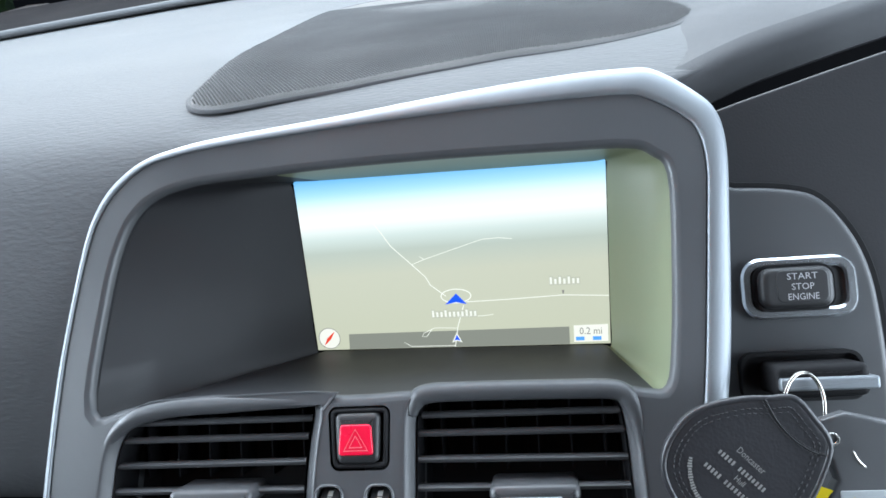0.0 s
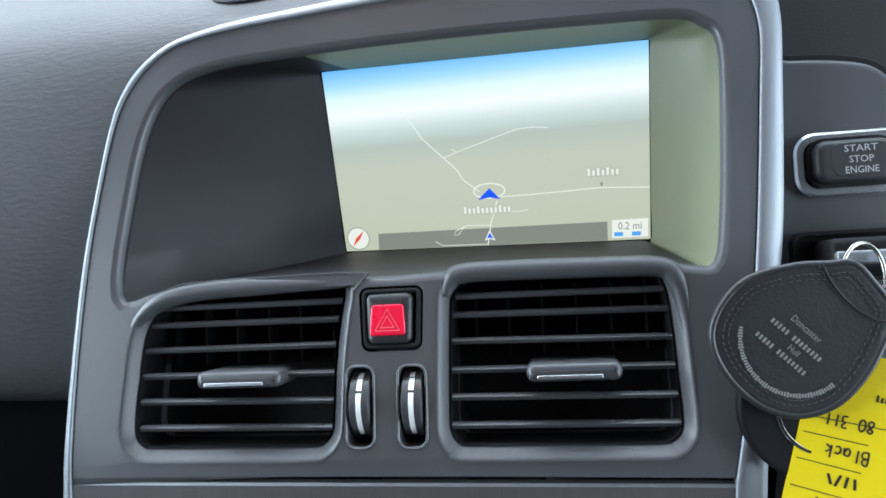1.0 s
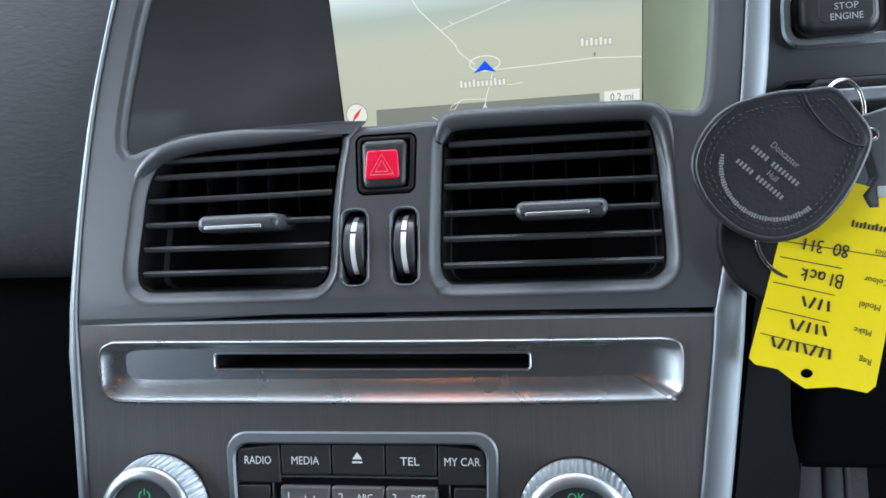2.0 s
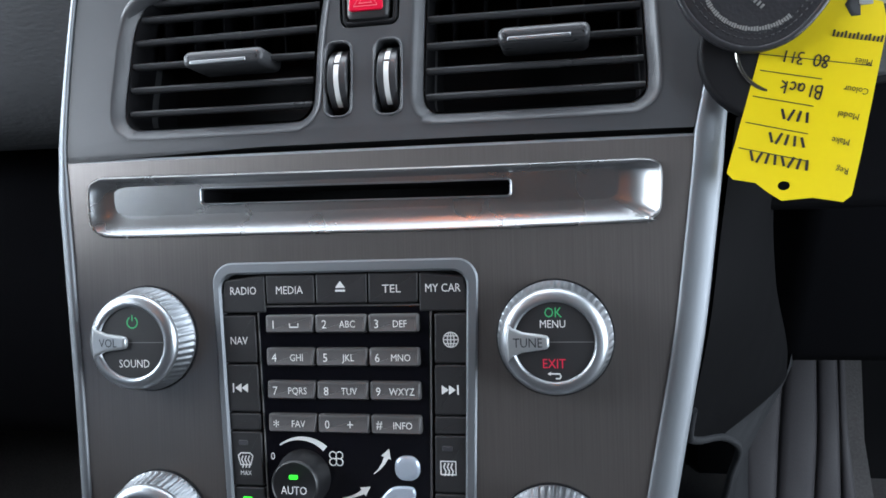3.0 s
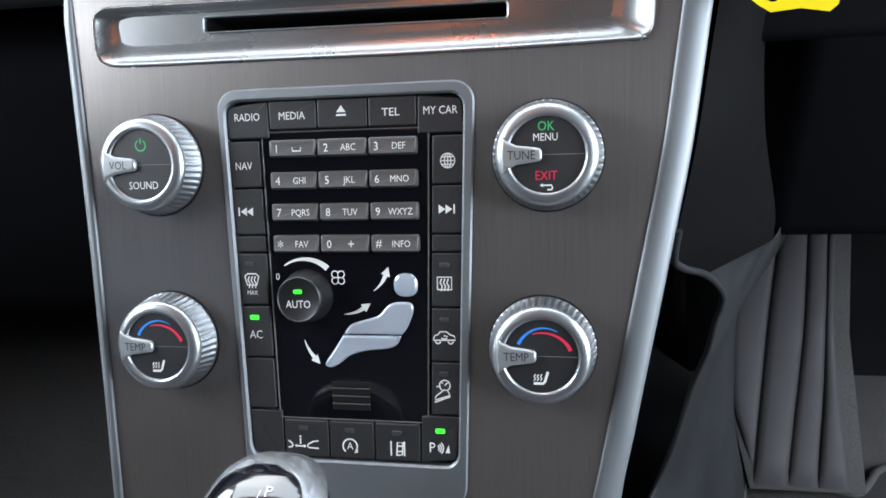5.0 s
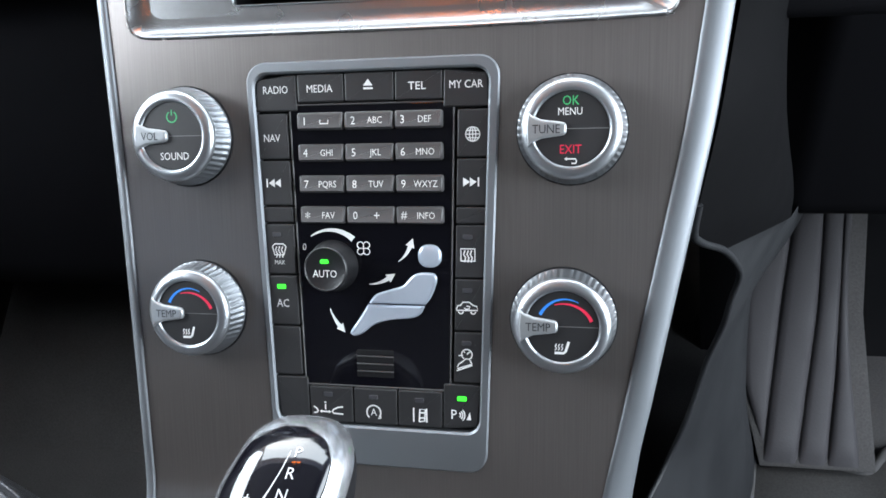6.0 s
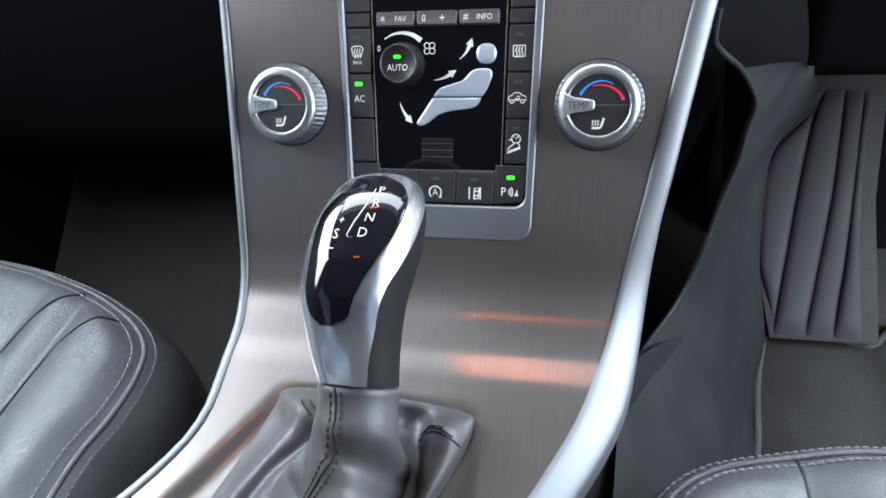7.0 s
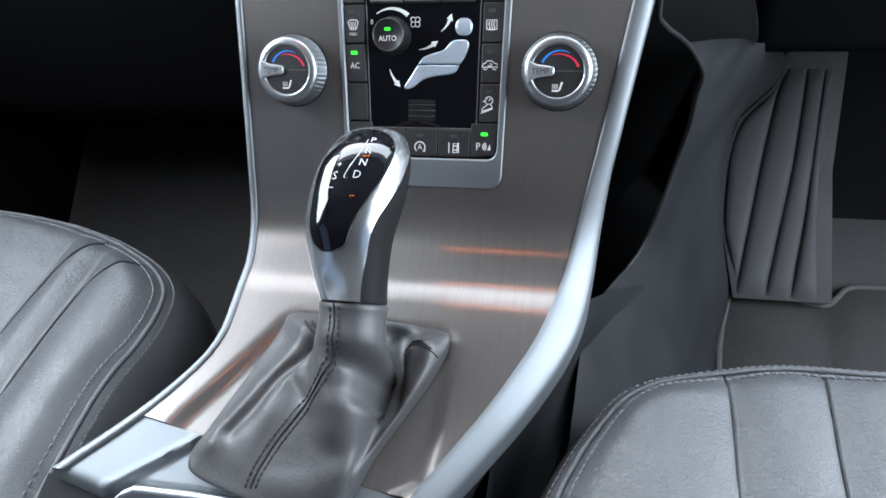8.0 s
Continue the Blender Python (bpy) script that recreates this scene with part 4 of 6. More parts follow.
def raised(poly, front, dome):
    """A pad with a broad rounded shoulder and a gently domed middle."""
    rings = [at_depth(poly, .001)] + [at_depth(inset(poly, d), y) for d, y in ((0.0, front + .0012), (.00025, front + .0005), (.0007, front + .0001), (.0013, front - dome * .4), (.0021, front - dome * .8), (.0027, front - dome))]
    return loft(rings, True, True, True, 70)


part("figure_head", raised(rrect(.0227, .0337, -.0595, -.0489, .0046, 6), -0.0018, .0004), FIGURE, block, "silver head of the airflow figure")
TORSO = [(-.0010, -.0766), (.0024, -.0724), (.0103, -.0697), (.0155, -.0679), (.0195, -.0638), (.0221, -.0623), (.0252, -.0618), (.0297, -.0620), (.0314, -.0637), (.0312, -.0669), (.0286, -.0732), (.0260, -.0766)]
LEGS = [(.0257, -.0771), (.0238, -.0809), (.0197, -.0830), (.0098, -.0842), (.0019, -.0865), (-.0035, -.0905), (-.0076, -.0924), (-.0102, -.0914), (-.0096, -.0893), (-.0059, -.0841), (-.0014, -.0771)]
for outline in (TORSO, LEGS):
    smooth_line = [(p[0], p[1]) for p in curve_through(outline, 5)]
    part("figure_body", slab(smooth_line, -0.0020, 0.001, 0.0009), FIGURE, block, "silver part of the reclining airflow figure")
for tail, tip, bend in (((.0135, -.0569), (.0215, -.0469), .0014), ((-.0007, -.0677), (.0122, -.0637), .0014), ((-.0201, -.0798), (-.0138, -.0914), .0010)):
    a, b = Vector(tail), Vector(tip)
    t = (b - a).normalized()
    n = Vector((-t.y, t.x))
    neck = b - t * .0040
    mid = (a + neck) / 2 - n * bend
    low, high = [], []
    for k in range(13):
        u = k / 12
        p = a * (1 - u) ** 2 + mid * 2 * u * (1 - u) + neck * u * u
        w = .00015 + .00085 * u
        d = (mid - a) * (1 - u) + (neck - mid) * u
        d = Vector((-d.y, d.x)).normalized() * w
        low.append(p - d)
        high.append(p + d)
    end = (neck - mid).normalized()
    side = Vector((-end.y, end.x)) * .0022
    tip2 = neck + end * .0042
    outline = low + [neck - side, tip2, neck + side] + high[::-1]
    shape([(p.x, p.y) for p in outline], block, front=GF)
for k in range(4):
    z = -.1002 - .0036 * k
    part("sensor_slot", slab(rrect(-.0077, .0102, z - .0012, z + .0012, .0004, 2), -0.0009, 0.001, 0.0002), BLACK, block)
    if k < 3:
        part("sensor_rib", slab(rrect(-.0077, .0102, z - .0021, z - .0016, .0002, 2), -0.0014, 0.001, 0.0002), KEYCAP, block)


# ---- four rotary knobs ----
def ribbed(r, n=192):
    return [r * (1 + 0.034 * (abs(math.cos(k * math.pi * 48 / n)) - .64)) for k in range(n)]


def rotary_knob(cx, cz, label, tab_text):
    knob = thing("rotary_knob", label, "knob", "four rotary knobs")
    rings = []
    # solid black ring paints the shadow gap at the knob's foot
    part("foot_shadow_ring", loft([[Vector((cx + r * math.cos(2 * math.pi * k / 72), y, cz + r * math.sin(2 * math.pi * k / 72))) for k in range(72)] for y, r in ((.0010, .0236), (-.0003, .0236), (-.0006, .0233), (-.0006, .0215))], True), BLACK, knob, "black ring that stands for the shadow gap round the knob")
    for y, r, rib in ((-.0004, .0228, False), (-.0016, .0229, False), (-.0020, .0223, True), (-.0106, .0208, True), (-.0114, .0201, False)):
        rr = ribbed(r) if rib else [r] * 192
        rings.append([Vector((cx + q * math.cos(2 * math.pi * k / 192), y, cz + q * math.sin(2 * math.pi * k / 192))) for k, q in enumerate(rr)])
    part("ribbed_skirt", loft(rings, True, False, False, 60), RIBM, knob, "ribbed metal skirt")
    rings = []
    for y, r in ((-.0110, .0206), (-.0120, .0206), (-.0130, .0201), (-.0138, .0193), (-.0143, .0183), (-.0145, .0174), (-.0146, .0166), (-.0145, .0160), (-.0140, .0154), (-.0128, .0151)):
        rings.append([Vector((cx + r * math.cos(2 * math.pi * k / 72), y, cz + r * math.sin(2 * math.pi * k / 72))) for k in range(72)])
    part("chrome_ring", loft(rings, True, False, False, 60), CHROME, knob)
    part("face", slab(oval(cx, cz, .0154, n=56), -0.0133, -0.010, 0.0003), BUTTON, knob, "black knob face")
    tabp = [(cx + a, cz + b) for a, b in ((-.0176, .0074), (-.0158, .0056), (-.0120, .0039), (-.0050, .0030), (-.0026, .0025), (-.0018, .0014), (-.0018, -.0014), (-.0026, -.0025), (-.0050, -.0030), (-.0120, -.0039), (-.0158, -.0056), (-.0176, -.0074), (-.0184, 0.0))]
    tab = part("pointer_tab", slab(tabp, -0.0152, -0.012, 0.0009), TABM, knob, "silver pointer tab")
    part("lettering", lettering(tab_text, cx - .0100, cz, .0036, -0.01533), ETCH, tab)
    part("divider", strokes([[(cx - .0018, cz), (cx + .0152, cz)]], .0003, -0.0134), FAINT, knob)
    return knob


KF = -0.0133
k1 = rotary_knob(-.0878, .0012, "ribbed silver volume knob with power symbol", "VOL")
icon([circle(-.0872, .0098, .0024, 120, 420, 20), [(-.0872, .0104), (-.0872, .0130)]], .0006, k1, GREENP, KF)
words("SOUND", -.0868, -.0078, .0034, k1, front=KF)
k2 = rotary_knob(.0909, .0010, "ribbed silver tuning knob with menu lettering", "TUNE")
words("OK", .0908, .0124, .0038, k2, GREENP, KF)
words("MENU", .0905, .0080, .0030, k2, front=KF)
words("EXIT", .0908, -.0072, .0036, k2, REDP, KF)
icon([[(.0884, -.0112), (.0928, -.0112), (.0932, -.0122), (.0928, -.0130), (.0912, -.0130)]], .0006, k2, front=KF)
shape([(.0882, -.0112), (.0894, -.0104), (.0894, -.0120)], k2, front=KF)
for cx, cz, side in ((-.0850, -.0808, "passenger"), (.0880, -.0812, "driver")):
    k = rotary_knob(cx, cz, "ribbed silver " + side + " temperature knob with blue and red arc", "TEMP")
    for a0, a1, m, w in ((152, 62, BLUEP, .0014), (108, 18, REDP, .0016)):
        if m is BLUEP:
            line = [(cx + .0012 + .0118 * math.cos(radians(a0 + (a1 - a0) * j / 16)), cz - .0012 + .0130 * math.sin(radians(a0 + (a1 - a0) * j / 16))) for j in range(17)]
            wid = [w * (1 - 0.75 * j / 16) for j in range(17)]
        else:
            line = [(cx + .0005 + .0122 * math.cos(radians(a0 + (a1 - a0) * j / 16)), cz - .0008 + .0106 * math.sin(radians(a0 + (a1 - a0) * j / 16))) for j in range(17)]
            wid = [w * (0.3 + 0.7 * j / 16) for j in range(17)]
        pts = [Vector(p) for p in line]
        lo, hi = [], []
        for j, p in enumerate(pts):
            t = (pts[min(j + 1, 16)] - pts[max(j - 1, 0)]).normalized()
            nn = Vector((-t.y, t.x)) * wid[j] / 2
            lo.append(Vector(((p - nn).x, KF - .00014, (p - nn).y)))
            hi.append(Vector(((p + nn).x, KF - .00014, (p + nn).y)))
        part("temperature_arc", loft([lo, hi], False), m, k, "blue arc" if m is BLUEP else "red arc")
    sx, sz = cx - .0004, cz - .0092
    icon([[(sx - .0026, sz - .0022), (sx + .0012, sz - .0022), (sx + .0020, sz - .0014), (sx + .0033, sz + .0028)]], .0011, k, front=KF)
    icon([[(sx + d - .0003, sz - .0010), (sx + d + .0004, sz - .0002), (sx + d - .0002, sz + .0007), (sx + d + .0004, sz + .0017)] for d in (-.0022, -.0009, .0004)], .0005, k, front=KF)

# ---- gear lever ----
gear = thing("gear_lever", "automatic gear lever with silver shell, black inlay and leather gaiter", "gear lever")
GB, GT = Vector((-.0150, -.0830, -.2110)), Vector((-.0150, -.0500, -.1120))
ga = (GT - GB).normalized()
gf = Vector((.03, -1.0, 0))
gf = (gf - ga * gf.dot(ga)).normalized()
gr = gf.cross(ga).normalized()
gr = gr if gr.x > 0 else -gr
# half width, front and back depth, sideways shift at each height of the knob
SECT = ((0.0, .0175, .0175, .0165, -.0009), (.0197, .0214, .0200, .0165, -.0053), (.0395, .0247, .0235, .0175, -.0064), (.0572, .0263, .0255, .0190, -.0038), (.0730, .0262, .0255, .0185, -.0017),
        (.0858, .0236, .0225, .0135, .0012), (.0947, .0195, .0168, .0085, .0024), (.0992, .0145, .0110, .0060, .0034), (.1016, .0088, .0060, .0040, .0037), (.1026, .0010, .0010, .0010, .0037))
levels = [curve_through([(q[0], q[1], q[2]) for q in SECT], 6), curve_through([(q[0], q[3], q[4]) for q in SECT], 6)]
LH = [q.x for q in levels[0]]


def knob_point(h, deg, grow=0.0):
    w, f = (float(np.interp(h, LH, [q[k] for q in levels[0]])) for k in (1, 2))
    b, o = (float(np.interp(h, LH, [q[k] for q in levels[1]])) for k in (1, 2))
    c, s = math.cos(radians(deg)), math.sin(radians(deg))
    k = 0.86
    x = math.copysign(abs(s) ** k, s) * (w + grow) + o
    y = math.copysign(abs(c) ** k, c) * ((f if c > 0 else b) + grow)
    y += float(np.interp(h, (.024, .0395, .0572, .073, .0858, .0947, .1014), (.0025, .0030, .0012, -.0026, -.0056, -.0080, -.0090)))
    x -= float(np.interp(h, (.02, .07, .10), (-.0012, .0008, .0030)))
    return GB + ga * (h + grow * max(0.0, (h - .085) / .017)) + gr * x + gf * y


part("grip", loft([[knob_point(h, 360 * k / 72) for k in range(72)] for h in LH], True, True, True, 60), GRIP, gear, "dark grey grip")
SHELL_H, SHELL_R = (0, .0086, .025, .035, .046, .055, .067, .081, .091, .102), (21, 25, 36, 39, 45, 54, 66, 77, 86, 92)
shell = []
for h in LH[:-1]:
    la, lb = -96, float(np.interp(h, SHELL_H, SHELL_R))
    facet = [-0.0015 * max(0.0, 1 - abs(h - .009) / .013) * max(0.0, 1 - ((la + (lb - la) * k / 48 + 12) / 17) ** 2) for k in range(49)]
    shell.append([knob_point(h, la, -0.0004)] + [knob_point(h, la + (lb - la) * k / 48, 0.0010 + .0014 * max(0.0, 1 - h / .026) + facet[k]) for k in range(49)] + [knob_point(h, lb + 0.8, 0.0006), knob_point(h, lb + 1.2, -0.0005)])
part("shell", loft(shell, False, smooth=50), KNOBM, gear, "satin silver front shell")
IN_L = ((.0262, .0275, .030, .036, .045, .055, .067, .077, .087, .0930, .0962, .0985), (-19, -27, -34, -38.5, -40, -41, -43, -45, -46, -42, -33, -7))
IN_R = ((.0262, .0275, .030, .0395, .0486, .0572, .0674, .0782, .0872, .0930, .0962, .0985), (-8, 1, 7, 13, 19, 26.5, 36, 43.5, 46, 42, 33, 6))
rows, rim_l, rim_r = [], [], []
for h in [.0262 + (.0985 - .0262) * (0.5 - 0.5 * math.cos(math.pi * k / 56)) for k in range(57)]:
    la, lb = (float(np.mean([np.interp(h + d, *q) for d in (-.0014, -.0007, 0, .0007, .0014)])) for q in (IN_L, IN_R))
    rows.append([knob_point(h, la, 0.0004)] + [knob_point(h, la + (lb - la) * k / 36, 0.0014) for k in range(37)] + [knob_point(h, lb, 0.0004)])
    rim_l.append(knob_point(h, la - .4, 0.0011))
    rim_r.append(knob_point(h, lb + .4, 0.0011))
inl = part("inlay", loft(rows, False, smooth=70), PIANO, gear, "gloss black inlay with gear letters")
part("inlay_gap", ring_tube(rim_l + rim_r[::-1], .00045, 6), SEAM, gear)


def on_inlay(me, h, deg):
    """Letters moved from the flat onto the inlay."""
    p, q, r = knob_point(h, deg, 0.00165), knob_point(h + .002, deg, 0.00165), knob_point(h, deg + 6, 0.00165)
    v, u = (q - p).normalized(), (r - p).normalized()
    for vert in me.vertices:
        vert.co = p + u * vert.co.x + v * vert.co.z
    return me


for text, h, deg, size in (("P", .0905, 13, .0046), ("R", .0838, 11.5, .0046), ("N", .0764, 10, .0046), ("D", .0690, 7.5, .0048), ("S", .0678, -12.5, .0050), ("+", .0745, -11.0, .0028)):
    part("lettering", on_inlay(lettering(text, 0, 0, size, 0), h, deg), DULL, inl)
part("lettering", on_inlay(strokes([[(-.0015, 0), (.0015, 0)]], .0007, 0), .0608, -14.5), DULL, inl)
gate = [(h, 6.0 - 9.0 * k / 12) for k, h in enumerate(np.linspace(.0908, .0674, 13))] + [(.0664, -2.0), (.0666, 0.5)]
part("gate_line", loft([[knob_point(h, a + d, 0.0016) for h, a in gate] for d in (-.45, .45)], False), DULL, inl)

# leather gaiter: a straight collar below the knob, then loose leather sewn to the recess
foot_xs = curve_through([(-.071, .3330), (-.040, .3310), (0.0, .3325), (.028, .3370), (.0335, .3440), (.024, .3720), (.002, .4150), (-.007, .4400), (-.018, .4530), (-.056, .4510), (-.098, .4410), (-.1085, .4320), (-.1040, .4150), (-.088, .3750), (-.076, .3440)], 8, True)
nb = len(foot_xs)
PN = Vector((0, -.70711, .70711))


def near(x, s, wide, at):
    """Weight of a fold round a place on the gaiter's foot."""
    return math.exp(-(((at[0] - x) ** 2 + (at[1] - s) ** 2) / wide ** 2))


# folds of the gaiter on the tray's plane: height, width, line of (x, s)
FOLDS = ((-.0054, .0050, ((-.042, .3600), (-.0520, .3700), (-.0620, .3800), (-.0724, .3994), (-.0851, .4144))),
         (.0035, .0080, ((-.051, .3467), (-.0639, .3724), (-.0809, .3992), (-.0948, .4212))),
         (-.0800, .0056, ((.0000, .3460), (.0012, .3695), (.0035, .3810), (.0030, .3880))),
         (.0026, .0110, ((-.0140, .3600), (-.0130, .3900), (-.016, .4080))),
         (.0085, .0064, ((.0280, .3560), (.0170, .3850), (.0090, .4080), (-.0010, .4300))),
         (-.0020, .0050, ((-.0300, .4060), (-.0264, .4164), (-.0176, .4246), (-.0060, .4170), (.0020, .4000))),
         (.0020, .0090, ((-.0500, .4400), (-.0314, .4398), (.0002, .4358))),
         (-.0013, .0040, ((-.0500, .384), (-.0440, .391), (-.0400, .394))),
         (.0014, .0060, ((-.060, .404), (-.072, .430))), (-.0014, .0050, ((-.0860, .3900), (-.1000, .4150))))


def fold_at(x, s):
    """Height of all folds together at a place on the tray's plane."""
    total = 0.0
    for height, wide, line in FOLDS:
        best = 1e9
        for (ax, ay), (bx, by) in zip(line, line[1:]):
            dx, dy = bx - ax, by - ay
            t = max(0.0, min(1.0, ((x - ax) * dx + (s - ay) * dy) / (dx * dx + dy * dy)))
            best = min(best, (x - ax - t * dx) ** 2 + (s - ay - t * dy) ** 2)
        total += height * math.exp(-best / wide ** 2)
    return total


TRAY0, ALONG = on_plate(0.0, .40), (on_plate(0.0, .41) - on_plate(0.0, .40)) / .01
rings = []
COLLAR = (.0035, .0012, -.0004, -.0020, -.0045, -.009, -.015, -.021, -.025)
for e in COLLAR:
    ring = []
    for q in foot_xs:
        b = on_plate(q[0], q[1], -0.0045)
        d = b - (GB - ga * .03)
        d = (d - ga * d.dot(ga)).normalized()
        c, sd = d.dot(gf), d.dot(gr)
        roll = .0010 * math.exp(-((e + .0022) / .0022) ** 2) - .0042 * max(0.0, min(1.0, (e + .0012) / .0030))
        ring.append(GB + ga * e + gr * (-.0012 + (.0190 + roll) * sd) + gf * ((.0205 if c > 0 else .0165) + roll) * c + d * .0016 * max(0, (-e - .012) / .011))
    rings.append(ring)
ends = rings[-1]
STEPS = 72
for k in range(1, STEPS + 1):
    t = k / STEPS
    ring = []
    for j, q in enumerate(foot_xs):
        at = (q[0], q[1])
        a, b = ends[j], on_plate(q[0], q[1], -0.0045)
        top = b + PN * .0085
        turn = a - ga * (.008 + .002 * near(-.06, .44, .05, at) + .012 * near(.024, .372, .030, at)) + (top - a) * (.10 + .16 * near(-.06, .44, .06, at))
        u = min(1.0, t / .93)
        p = a * (1 - u) ** 2 + turn * 2 * u * (1 - u) + top * u * u
        if t > .93:
            f = (t - .93) / .07
            inward = (sum(ends, Vector()) / nb - b).normalized() * .0015
            p = top.lerp(b + inward, 1 - math.sqrt(max(0, 1 - f * f)) * (1 - f * .2) if f < 1 else 1)
        bell = lambda m, w: math.exp(-((t - m) / w) ** 2)
        rise = PN * (.009 * near(.0335, .3420, .012, at) + .006 * near(-.071, .3340, .014, at)) * bell(.72, .22)
        r = p - TRAY0
        x, s = r.x, .40 + r.dot(ALONG)
        hold = min(1.0, t / .14) * min(1.0, max(0.0, (1 - t) / .09))
        p = p + rise + PN * fold_at(x, s) * hold
        p = p + PN * hold * (.0005 * noise.noise(Vector((x * 110, s * 60, 3.0))) + .0004 * noise.noise(Vector((x * 300, s * 200, 8.0))))
        floor_lift = (p - TRAY0).dot(PN)
        if floor_lift < -.003:
            p = p - PN * (floor_lift + .003)
        ring.append(p)
    rings.append(ring)
for _ in range(3):
    rings = [rings[0]] + [[(rings[i][j] * 2 + rings[i - 1][j] + rings[i + 1][j] + rings[i][j - 1] + rings[i][(j + 1) % nb]) / 6 if len(COLLAR) - 2 < i < len(rings) - 4 else rings[i][j] for j in range(nb)] for i in range(1, len(rings) - 1)] + [rings[-1]]
gaiter_mesh = loft(rings, True, smooth=80)
gaiter = part("gaiter", gaiter_mesh, BOOTM, gear, "creased black leather gaiter")
gaiter_tree = BVHTree.FromPolygons([v.co.copy() for v in gaiter_mesh.vertices], [tuple(f.vertices) for f in gaiter_mesh.polygons])


def on_gaiter(points, lift):
    """A line of (x, s) laid onto the gaiter."""
    out = []
    for q in curve_through([(x, s, 0) for x, s in points], 24):
        found, normal, _, _ = gaiter_tree.ray_cast(on_plate(q[0], q[1], .12), -PN)
        if found:
            out.append(found + PN * lift)
    return out


def sewn(points, step, length, r, lift, out):
    """Short stitches along a line."""
    meshes, acc = [], 0.0
    pts = [Vector(p) for p in points]
    for a, b in zip(pts, pts[1:]):
        acc += (b - a).length
        if acc >= step:
            acc = 0.0
            t = (b - a).normalized()
            m = (a + b) / 2 + out * lift
            meshes.append(tube([m - t * length / 2 - out * r, m - t * length * 0.25 + out * r * 0.5, m + t * length * 0.25 + out * r * 0.5, m + t * length / 2 - out * r], r, 5))
    return join(meshes, 60) if meshes else None


seam_out = Vector((-.1, -.85, .5)).normalized()
SEAM_XS = ((-.0203, .3797), (-.0275, .3896), (-.0355, .3963), (-.0455, .4082), (-.0545, .4209), (-.0615, .4347), (-.0644, .4441))
COLLAR_SEAM = [GB + ga * e + gf * (.0205 + .0009) * math.cos(radians(d)) + gr * (-.0012 - .0186 * math.sin(radians(d))) for e, d in ((-.0015, 18), (-.004, 17.5), (-.009, 16), (-.016, 14))]


def seam_line(shift):
    """Down the collar and the front of the gaiter, shifted sideways by so many metres."""
    line = curve_through(COLLAR_SEAM + on_gaiter(SEAM_XS, 0.0)[::10], 10)
    out = []
    for k, p in enumerate(line):
        t = (line[min(k + 3, len(line) - 1)] - line[max(k - 3, 0)]).normalized()
        q = p + t.cross(seam_out).normalized() * shift
        found = gaiter_tree.find_nearest(q)
        out.append(found[0] if found[0] else q)
    return out


for shift in (-.0032, .0032):
    part("stitching", sewn(seam_line(shift), .0032, .0025, .00038, .0002, seam_out), BLACKTHREAD, gaiter)
part("seam", tube([p + seam_out * .0001 for p in seam_line(0)], .0006, 6), SEAM, gaiter)
for hem in (((.0042, .3488), (.0143, .3486), (.0225, .3515)), ((.0038, .3518), (.0157, .3507), (.0257, .3541)), ((.0045, .3555), (.0176, .3531), (.0299, .3570)),
            ((-.0568, .3421), (-.0524, .3472), (-.0475, .3514)), ((-.0533, .3410), (-.0490, .3457), (-.0452, .3488)), ((-.0499, .3399), (-.0478, .3420), (-.0457, .3442))):
    line = on_gaiter(hem, .0002)
    if len(line) > 4:
        part("stitching", sewn(curve_through(line, 3), .0026, .0022, .00045, .0003, PN), BLACKTHREAD, gaiter)

# silver finisher behind the gear lever, with the lid of the tray after it
tray = thing("tunnel_finisher", "satin silver finisher behind the gear gaiter", "trim", kind="structure")


def finisher_end(x):
    return float(np.interp(x, (-.20, -.1575, -.150, -.1452, -.10, .05), (.4455, .4540, .4500, .4470, .4462, .4480)))


rows = []
for k in range(22):
    row = []
    for i in range(61):
        u = i / 60
        s0 = tray_end(u) + 0.0004
        x0 = left_edge(s0) + (right_edge(s0) - left_edge(s0)) * u
        x1 = -.1975 + (.028 + .1975) * u
        s1 = finisher_end(x1)
        f = k / 21
        x, s = x0 + (x1 - x0) * f, s0 + (s1 - s0) * f
        across = x + .1045 + (s - .4137) * 1.37
        ridge = .0016 * math.exp(-(across / .0035) ** 2)
        row.append(on_plate(x, s, -0.0012 + ridge - 0.0030 * max(0, min(1, across / .006)) - .0015 * max(0, f - .93) / .07))
    rows.append(row)
rows.append([p - Vector((0, -.25, .97)) * .006 + Vector((0, -.0005, -.0005)) for p in rows[-1]])
part("plate", loft(rows, False, smooth=60), FINISH, tray)
lid = []
for d, lift in ((0.0, -.006), (0.0, -.0010), (.0010, .0008), (.0030, .0014), (.0055, .0004), (.0065, -.0012), (.020, -.0016), (.06, -.002)):
    lid.append([on_plate(x, finisher_end(x) + .0012 + d + max(0.0, -.140 - x) * .9, lift) for x in np.linspace(-.1500, .03, 30)])
part("tray_lid", loft(lid, False, smooth=60), CHROME, tray, "bright bevelled lid edge")
part("console_pad", loft([[on_plate(x, s, -.010) for x in np.linspace(-.205, -.135, 8)] for s in (.4475, .47, .52)], False, smooth=60), GRIP, tray, "dark padded console behind the finisher")
# ---- dashboard ----
dash = thing("dashboard", "dark grained dashboard with padded top", "dashboard", kind="structure", base=FLAT)
